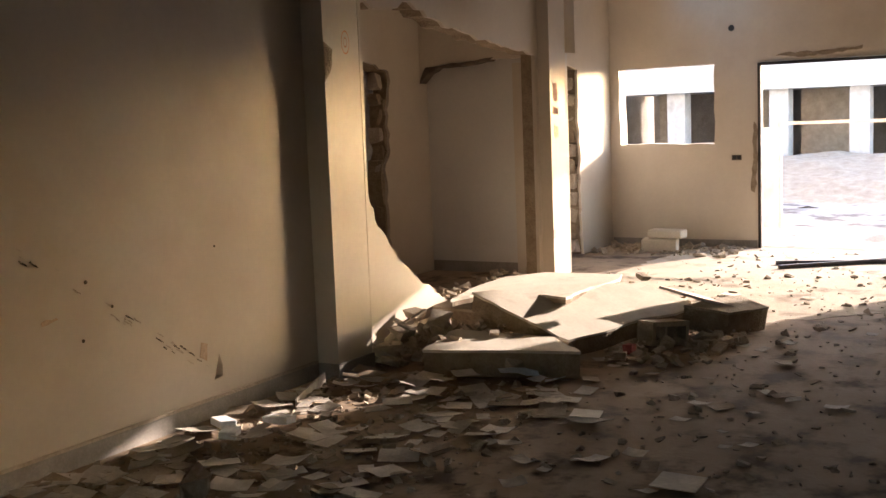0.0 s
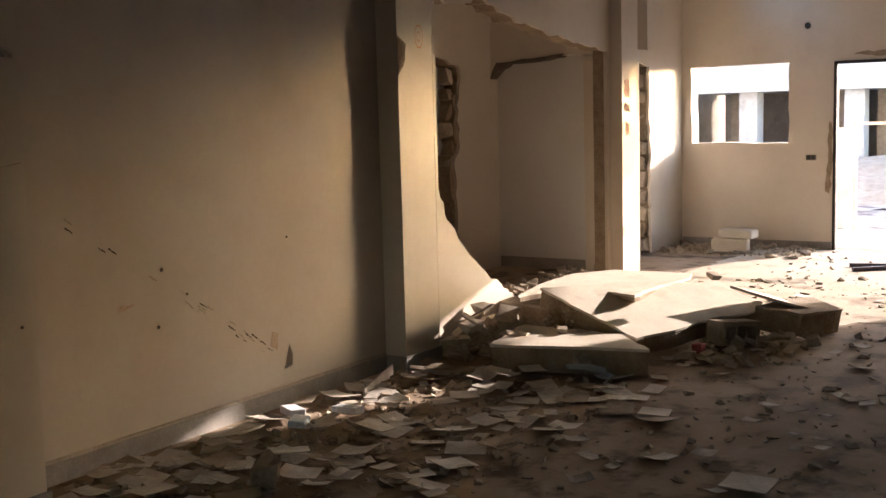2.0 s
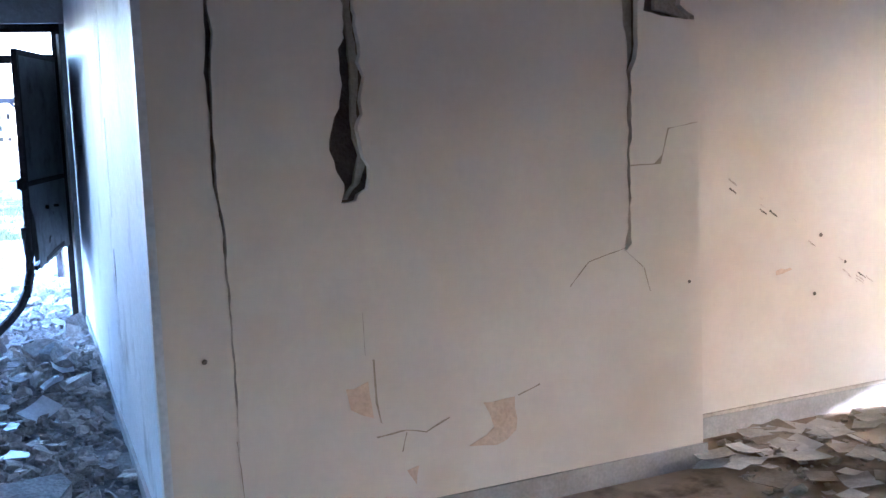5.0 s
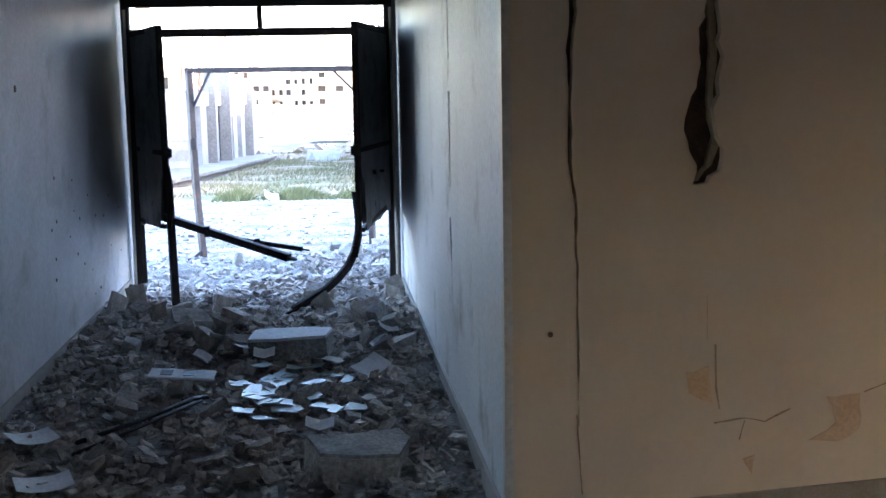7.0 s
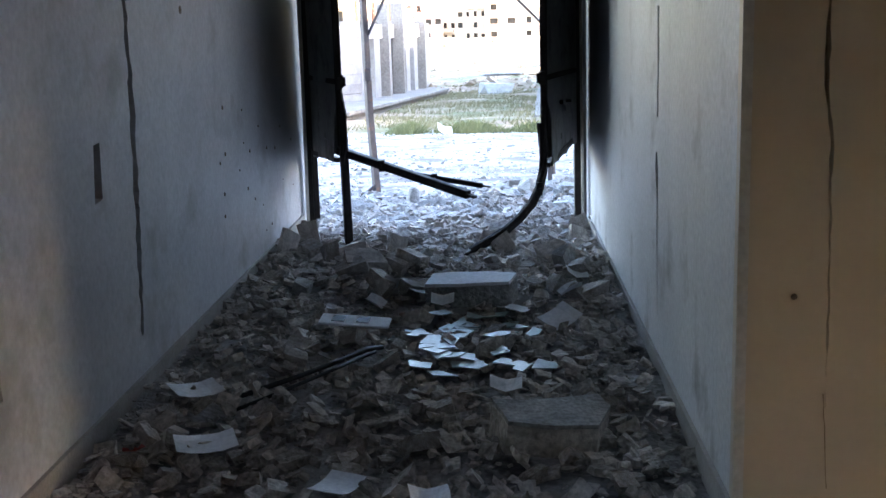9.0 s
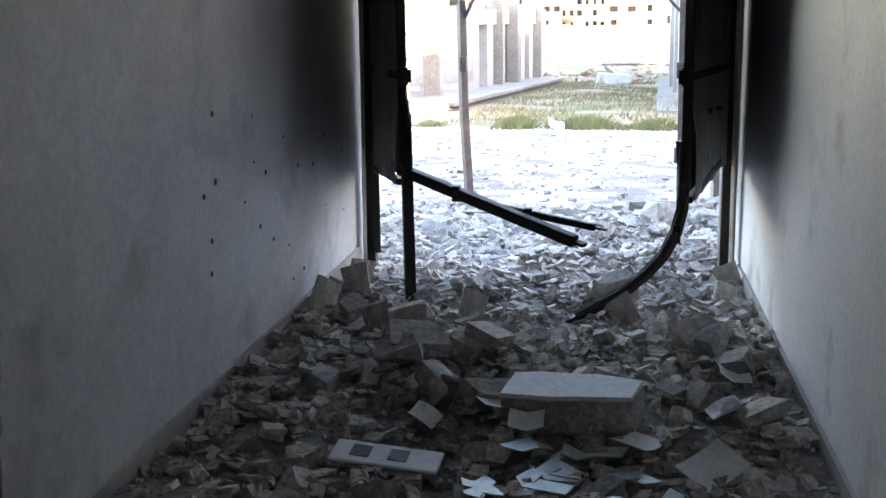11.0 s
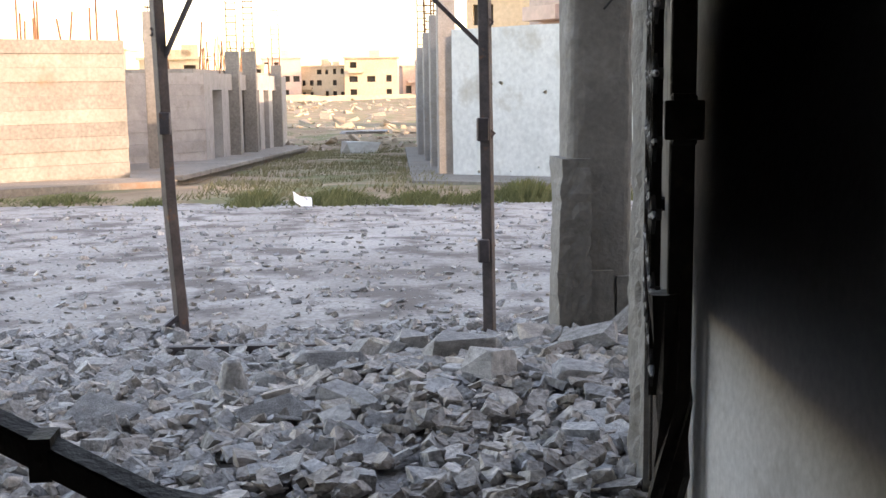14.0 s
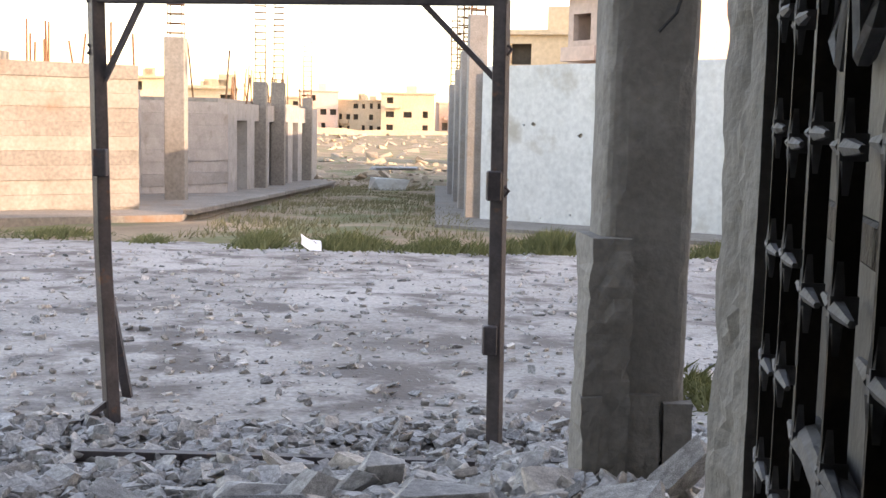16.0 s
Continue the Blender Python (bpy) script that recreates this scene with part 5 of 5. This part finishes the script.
hb = thing("hollow_block", HM @ pose(6.72, -1.42, 0.02, 0, 6, -24) @ Matrix.Diagonal((0.9, 1, 0.85, 1)), "hollow concrete block broken open", "block")
part("shell", plate(rect(-0.2, 0.2, 0, 0.19), [rect(-0.165, -0.065, 0.04, 0.15), rect(-0.045, 0.05, 0.04, 0.15), rect(0.07, 0.165, 0.04, 0.15)], lambda a, b: (a, -0.07, b), (0, 0.14, 0)), CHUNK_TAN, hb)
part("back_web", box(-0.19, 0.19, 0.071, 0.085, 0.01, 0.18), BLOCK, hb)
q = random.Random(23)
for x, y, s, z in ((5.62, 0.10, 0.30, 0.10), (5.50, 0.02, 0.16, 0.05), (5.75, 0.05, 0.2, 0.2), (5.95, 0.08, 0.24, 0.12), (6.05, -0.05, 0.2, 0.2), (5.85, -0.15, 0.18, 0.1), (6.2, 0.1, 0.22, 0.12), (6.4, 0.05, 0.2, 0.15), (6.02, 0.12, 0.16, 0.26), (6.90, -1.22, 0.11, 0.45), (6.6, -1.5, 0.14, 0.05), (6.1, -1.35, 0.14, 0.06), (6.7, -1.85, 0.16, 0.07), (6.9, -1.9, 0.12, 0.05), (7.5, -2.3, 0.1, 0.04), (8.2, -2.7, 0.13, 0.05)):
    piece(TAN[q.choice((0, 1, 4))], x, y, z, s, s * 0.85, s * 0.8, q.gauss(0, 15), q.gauss(0, 15), q.uniform(0, 360), "tan lump of broken masonry beside the fallen wall", "hall rubble", "masonry_lump", HM)
for x, y, z, rx, ry, rz in ((5.62, -0.02, 0.27, 30, 10, 20), (5.8, 0.02, 0.28, -20, 25, 60), (5.95, -0.1, 0.25, 10, -20, 10)):
    piece(CHUNKS[8], x, y, z, 0.26, 0.2, 0.1, rx, ry, rz, "flat shard of cream plaster on the heap", "hall rubble", "plaster_shard", HM)
solo("red_wrapper", chunk_bm(R, 0.6), RED, HM @ pose(6.25, -1.36, 0.08) @ Matrix.Diagonal((0.14, 0.1, 0.12, 1)), "crumpled pink and red wrapper among rubble", "wrapper")

# larger dark lumps on the corridor rubble round the pale block
q = random.Random(41)
for x, y, a, b, c in ((-1.28, 2.60, 0.17, 0.15, 0.22), (-1.09, 2.55, 0.22, 0.16, 0.17), (-1.46, 2.88, 0.20, 0.16, 0.16), (-1.24, 3.02, 0.17, 0.14, 0.16), (-0.36, 2.68, 0.16, 0.13, 0.14), (-0.20, 2.56, 0.22, 0.17, 0.13), (-1.72, 2.70, 0.18, 0.16, 0.12), (-1.10, 3.3, 0.15, 0.1, 0.14), (-0.30, 3.25, 0.2, 0.15, 0.16), (-1.66, 3.4, 0.13, 0.07, 0.2)):
    piece(q.choice((CHUNKS[0], CHUNKS[10], CHUNKS[11], CHUNKS[14])), x, y, rubble_z(x, y) + 0.3 * c, a, b, c, q.gauss(0, 12), q.gauss(0, 12), q.uniform(0, 360), "dusty grey lump of broken concrete on the corridor rubble", "corridor lumps", "concrete_lump", I4)

# scattered papers and plaster flakes
q = random.Random(29)
for k in range(200):
    s = 2.25 + 3.1 * q.random()
    u = 0.15 - 1.5 * q.random() ** 1.4 - 0.1 * max(0, s - 4)
    m = SHEETS[q.choice((2, 3, 2, 4, 4, 5, 2))]
    sheet(m, s, u, 0.015 + 0.05 * q.random() * (u > -0.7), q.uniform(0.3, 0.95), q.gauss(0, 5), q.gauss(0, 5), q.uniform(0, 360), "torn dusty sheet among litter along the wall", "hall papers", HM)
for k in range(45):
    s, u = q.uniform(3.5, 9.5), q.uniform(-3.3, -1.0)
    sheet(SHEETS[q.choice((2, 3, 4, 5))], s, u, 0.012, q.uniform(0.35, 0.8), q.gauss(0, 4), q.gauss(0, 4), q.uniform(0, 360), "torn dusty sheet on the hall floor", "hall papers", HM)
for s, u, sc, rz, me in ((5.54, -0.91, 1.5, 20, 1), (5.5, -1.1, 0.9, 80, 0), (4.87, -1.62, 1.0, 15, 2), (4.76, -1.68, 1.0, 65, 3), (3.98, -2.41, 1.25, 5, 2), (5.08, -1.3, 0.8, 5, 2), (5.12, -1.42, 0.7, 15, 2), (4.77, -0.9, 0.9, 25, 2), (5.3, -0.7, 0.8, 10, 4)):
    sheet(SHEETS[me], s, u, 0.03 if me == 1 else 0.014, sc, 3, 4, rz, "pale sheet of paper on the dusty floor", "hall papers", HM)
for k in range(30):
    s, u = q.uniform(2.4, 6.4), -0.2 - 2.4 * q.random()
    sheet(SHEETS[q.choice((2, 3, 4, 4, 5))], s, u, 0.012, q.uniform(0.22, 0.6), q.gauss(0, 5), q.gauss(0, 5), q.uniform(0, 360), "small torn dusty sheet on the hall floor", "hall papers", HM)
sack = chunk_bm(random.Random(9), 0.9)
bmesh.ops.subdivide_edges(sack, edges=sack.edges[:], cuts=2)
for v in sack.verts:
    v.co += v.co.normalized() * 0.16 * noise.noise(v.co * 5)
solo("crumpled_sack", sack, CARD, HM @ pose(2.95, -0.62, 0.07, 12, -18, 30) @ Matrix.Diagonal((0.20, 0.16, 0.24, 1)), "crumpled dusty paper sack among litter", "sack")
rows = []
for k in range(2100):
    s, u = (q.uniform(2.2, 5.4), 0.2 - 1.6 * q.random() ** 1.5) if k % 2 else (q.uniform(3, 12), q.uniform(-3.6, 0.6) if k % 4 else q.uniform(-3.2, -0.6))
    if s > 5.1 and u > 0.15:
        continue
    size = 0.018 + 0.07 * q.random() ** 3
    rows.append((s, u, size * 0.1, size))
scatter("floor_litter", rows, CHUNK_TAN, "crumbs of plaster and litter on the hall floor", HM)
rows = [(q.uniform(5.5, 6.9), q.uniform(-0.9, 0.2), 0.02 + 0.2 * q.random() ** 2, 0.04 + 0.1 * q.random() ** 2) for _ in range(260)]
rows += [(q.uniform(6.0, 7.6), q.uniform(-1.9, -1.2), 0.02 + 0.05 * q.random(), 0.03 + 0.1 * q.random() ** 2) for _ in range(150)]
rows += [(q.uniform(6.6, 9.6), q.uniform(0.3, 1.2), 0.03 + 0.05 * q.random(), 0.04 + 0.12 * q.random() ** 2) for _ in range(160)]
rows += [(12.1 - 0.8 * q.random() ** 2, q.uniform(-0.6, 1.0), 0.02, 0.03 + 0.12 * q.random() ** 3) for _ in range(240)]
scatter("wall_debris", rows, CHUNK_TAN, "broken masonry crumbs round the fallen wall", HM)
for s, u, z, rz in ((11.7, 0.28, 0.0, 10), (11.72, 0.2, 0.16, -5)):
    bt = thing("concrete_block", HM @ pose(s, u, z, 0, 0, rz), "loose concrete block stacked by the end wall", "block", "stacked blocks")
    part("block_body", box(-0.1, 0.1, -0.2, 0.2, 0, 0.15 if z == 0 else 0.09), PLASTER, bt, "", 0.012)
for s, u in ((3.75, -0.12), (4.06, -0.2), (3.9, 0.05)):
    bt = thing("plaster_offcut", HM @ pose(s, u, 0.03, 4, 3, 200 * s), "white broken tile offcut on the litter", "tile", "tile offcuts")
    part("tile_body", box(-0.08, 0.08, -0.045, 0.045, 0, 0.04), WHITE_PAPER, bt, "", 0.004)
solo("wooden_lath", bar((4.42, -0.04, 0.035), (4.95, 0.14, 0.055), 0.012, 0.06), PAPER, HM, "pale flat lath leaning on the skirting", "lath")
for a, b in (((10.6, -1.3, 0.02), (11.6, -2.6, 0.03)), ((10.9, -1.2, 0.02), (11.5, -3.0, 0.02))):
    solo("steel_rod", bar(a, b, 0.04), STEEL, HM, "dark steel rod lying by the doorway", "rod", "rods by the door")

# Dust made pale so the sunlit floor throws more light on the end wall.
PALE = material("pale_bounce_dust", (0.44, 0.37, 0.28), (0.60, 0.52, 0.41), 0.95, 1.6, 30, 0.25, spots=((0.27, 0.21, 0.15), 2.4, 0.54, 0.68), bands=0.0, grain_by=0.05)
structure("floor_dust", plate(ragged([(7.1, 0.1), (7.5, -1.3), (7.9, -2.0), (8.5, -2.6), (9.4, -3.2), (10.2, -4.6), (12.2, -5.2), (12.2, 0.1)], 0.12, 0.05, 61, True), [], lambda a, b: (a, b, 0.003), (0, 0, -0.002)), PALE, HM, "pale plaster dust, laid light to brighten the sunlit far floor")

# marks on walls
def disc(name, parent, m, r, mat, depth=0.006, sides=14):
    b = bmesh.new()
    bmesh.ops.create_cone(b, segments=sides, radius1=r, radius2=r * 0.8, depth=depth, cap_ends=True, matrix=m)
    ob = part(name, b, mat, parent)
    ob.matrix_parent_inverse = I4
    return ob


FX = Matrix.Rotation(radians(90), 4, "X")
wl_ob = bpy.data.objects["wall_long"]
for s, z, r in ((3.26, 0.885, 0.011), (3.22, 0.603, 0.010), (3.42, 0.74, 0.008), (4.2, 0.95, 0.008)):
    disc("bullet_hole", wl_ob, Matrix.Translation((s, UB - 0.001, z)) @ FX, r, DARKGAP)
qm = random.Random(77)
for k in range(34):
    f = qm.random() ** 0.7
    s, z = 2.62 + 1.45 * f + qm.gauss(0, 0.025), 1.22 - 0.92 * f + qm.gauss(0, 0.02)
    l, h = qm.uniform(0.006, 0.028), qm.uniform(0.002, 0.006)
    b = plate(ragged([(s - l, z + l * 0.65), (s + l, z - l * 0.65), (s + l, z - l * 0.6 + h), (s - l * 0.7, z + l * 0.6 + h)], 0.012, 0.003, k, True), [], lambda a, c: (a, UB - 0.0035, c), (0, 0.003, 0))
    part("scratch", b, BROWNCOAT if k % 3 else DARKGAP, wl_ob)
for pts in ([(4.03, 0.36), (4.08, 0.33), (4.10, 0.42), (4.05, 0.44)], [(2.98, 0.72), (3.08, 0.735), (3.07, 0.745), (2.98, 0.74)]):
    part("chip", plate(ragged(pts, 0.03, 0.006, 7, True), [], lambda a, c: (a, UB - 0.004, c), (0, 0.003, 0)), PEEL, wl_ob)
CRACKLINE = material("brown_hairline", (0.22, 0.17, 0.12), (0.42, 0.35, 0.27), 0.9, 14, 60, 0.3)
wp = bpy.data.objects["wall_pier"]
for n, pts in enumerate(([(1.22, 0.43), (1.36, 0.44), (1.37, 0.30), (1.27, 0.25), (1.16, 0.27), (1.27, 0.33)], [(0.90, 0.22), (0.94, 0.24), (0.93, 0.16)], [(0.66, 0.56), (0.75, 0.58), (0.77, 0.45), (0.68, 0.48)])):
    part("peeled_patch", plate(ragged(pts, 0.04, 0.008, n, True), [], lambda a, c: (a, -0.003, c), (0, 0.0025, 0)), PEEL, wp, "peeled paint showing tan plaster")
for n, (line, w) in enumerate((([(0.78, 0.66), (0.785, 0.50), (0.80, 0.42)], 0.012), ([(0.78, 0.37), (0.9, 0.38), (0.98, 0.36), (1.08, 0.40)], 0.008), ([(0.88, 0.30), (0.9, 0.37)], 0.006), ([(1.38, 0.44), (1.48, 0.47)], 0.006), ([(1.9, 0.96), (1.99, 0.88), (2.02, 0.78)], 0.006), ([(1.93, 1.30), (2.08, 1.30), (2.12, 1.44), (2.27, 1.46)], 0.006), ([(1.9, 0.97), (1.72, 0.93), (1.63, 0.84)], 0.004), ([(0.745, 0.84), (0.75, 0.68)], 0.003), ([(0.26, 0.44), (0.28, 0.15)], 0.004))):
    w *= 0.6
    outl = [(a, c + w / 2) for a, c in line] + [(a + 0.002, c - w / 2) for a, c in line[::-1]] if abs(line[0][0] - line[-1][0]) > abs(line[0][1] - line[-1][1]) else [(a + w / 2, c) for a, c in line] + [(a - w / 2, c + 0.001) for a, c in line[::-1]]
    part("hairline_crack", plate(ragged(outl, 0.03, 0.0015, n, True), [], lambda a, c: (a, -0.0022, c), (0, 0.002, 0)), CRACKLINE, wp)
for s, z, r in ((0.165, 0.735, 0.010), (2.22, 0.80, 0.008)):
    disc("bullet_hole", wp, Matrix.Translation((s, -0.001, z)) @ FX, r, DARKGAP)
ch_ob = bpy.data.objects["column_hall"]
ring = bmesh.new()
for r0, r1 in ((0.052, 0.06), (0.02, 0.026)):
    vs = [(ring.verts.new((5.35 + r0 * 0.75 * math.cos(a), UF - 0.0025, 2.1 + r0 * 1.25 * math.sin(a))), ring.verts.new((5.35 + r1 * 0.75 * math.cos(a), UF - 0.0025, 2.1 + r1 * 1.25 * math.sin(a)))) for a in [k * math.tau / 20 for k in range(20)]]
    for k in range(20):
        ring.faces.new((*vs[k], *vs[(k + 1) % 20][::-1]))
part("ink_stamp", ring, STAMP, ch_ob, "round orange ink stamp")
part("edge_chip", plate(ragged([(5.116, 1.85), (5.20, 1.95), (5.20, 2.05), (5.116, 2.1)], 0.04, 0.006, 3, True), [], lambda a, c: (a, UF - 0.003, c), (0, 0.004, 0)), BLOCK, ch_ob)
FADED = material("faded_red_paint", (0.50, 0.27, 0.22), (0.60, 0.42, 0.34), 0.7, 14, 60, 0.1)
cf = bpy.data.objects["column_far"]
for n, (z0, z1, a0, a1) in enumerate(((1.72, 1.86, 8.45, 8.55), (1.60, 1.66, 8.44, 8.56), (1.40, 1.50, 8.46, 8.55), (0.52, 0.60, 8.4, 8.45))):
    part("red_smear", plate(ragged(rect(a0, a1, z0, z1), 0.03, 0.012, n, True), [], lambda a, c: (a, 0.1175, c), (0, 0.002, 0)), FADED, cf, "faded red paint mark")
we = bpy.data.objects["wall_end"]
FY = Matrix.Rotation(radians(90), 4, "Y")
wcl = bpy.data.objects["wall_corridor_left"]
for k in range(22):
    disc("bullet_hole", wcl, Matrix.Translation((-CW + 0.001, 2.6 + 2.1 * R.random(), 0.28 + 0.9 * R.random() ** 1.3)) @ FY, R.uniform(0.005, 0.013), DARKGAP, 0.005, 7)
for y, z in ((0.35, 1.72), (0.42, 1.66), (2.05, 1.62)):
    disc("bullet_hole", wcl, Matrix.Translation((-CW + 0.001, y, z)) @ FY, 0.022, DARKGAP, 0.005, 7)
# Flat black disc in place of the shade inside a pipe hole.
disc("pipe_hole", we, Matrix.Translation((SE - 0.002, -0.41, 2.48)) @ FY, 0.035, BLACK)
sock = thing("socket_box", HM @ Matrix.Translation((SE, -0.46, 1.03)), "dark empty wall socket box", "socket")
part("box_rim", plate(rect(-0.055, 0.055, -0.03, 0.03), [rect(-0.045, -0.004, -0.02, 0.02), rect(0.004, 0.045, -0.02, 0.02)], lambda a, b: (-0.008, a, b), (0.007, 0, 0)), DARKGAP, sock)
part("box_back", box(-0.003, -0.001, -0.05, 0.05, -0.025, 0.025), BLACK, sock)
for pts in ([(-0.62, 0.65), (-0.67, 0.62), (-0.69, 0.9), (-0.69, 1.4), (-0.65, 1.42), (-0.64, 1.0)], [(-0.9, 2.14), (-1.2, 2.12), (-1.8, 2.16), (-1.82, 2.2), (-1.5, 2.18), (-1.0, 2.17)]):
    part("spalled_edge", plate(ragged(pts, 0.05, 0.01, 5, True), [], lambda a, c: (SE - 0.004, a, c), (0.003, 0, 0)), BLOCK, we)
dtrim = thing("door_lining", HM, "thin black steel lining of the wide doorway", "door frame")
part("lining_jamb", box(SE - 0.02, SE + 0.05, -0.735, -0.702, 0.001, 2.08), BURNT, dtrim)
part("lining_head", box(SE - 0.02, SE + 0.05, -3.72, -0.735, 2.05, 2.083), BURNT, dtrim)

# ---- outside the end doorway: an open concrete frame building, spoil heap and gate ----
ar = thing("open_frame_building", HM, "bare concrete frame building with open bays", "building")
# Whitewash colour on slab and columns stands for the overexposed daylight there.
part("roof_slab", box(23.8, 28, -8, 5.8, 1.93, 2.5), WHITEWALL, ar)
for u in (5.6, 4.05, 1.8, 0.16, -2.0, -4.2):
    part("column", box(24.0, 24.45, u - 0.2, u + 0.2, -0.5, 1.94), WHITEWALL, ar)
for n, (u0, u1, mat) in enumerate(((0.35, 1.55, CHUNK_TAN), (4.3, 4.6, CHUNK_TAN), (2.0, 2.9, CHUNK_TAN), (-1.9, -0.4, CHUNK_TAN))):
    part("infill_wall", box(25.6, 25.8, u0 * 1.05, u1 * 1.08, -0.3, 1.94), mat, ar)
part("back_wall", box(27.6, 27.8, -8, 5.8, -0.3, 1.94), CONCRETE_GREY, ar)
field("spoil_heap", 17.5, 23.6, -9, 9, 40, 60, lambda x, y: -0.05 + 0.62 * smooth((x - 17.5) / 4.5) + 0.12 * wave(x, y, 0.9, 6) + 0.05 * wave(x, y, 3, 6), CHUNK_TAN, HM, "pale spoil heap across the lane", "stuff")
g2 = thing("lane_gate", HM, "pale thin steel gate across the lane", "gate")
part("gate_post", box(14.55, 14.6, -0.42, -0.37, -0.05, 1.38), PAPER, g2)
part("gate_rail", box(14.55, 14.59, -3.4, -0.37, 1.34, 1.38), PAPER, g2)
part("masonry_pier", box(14.7, 15.0, -0.30, -0.08, -0.05, 1.3), WHITEWALL, g2)
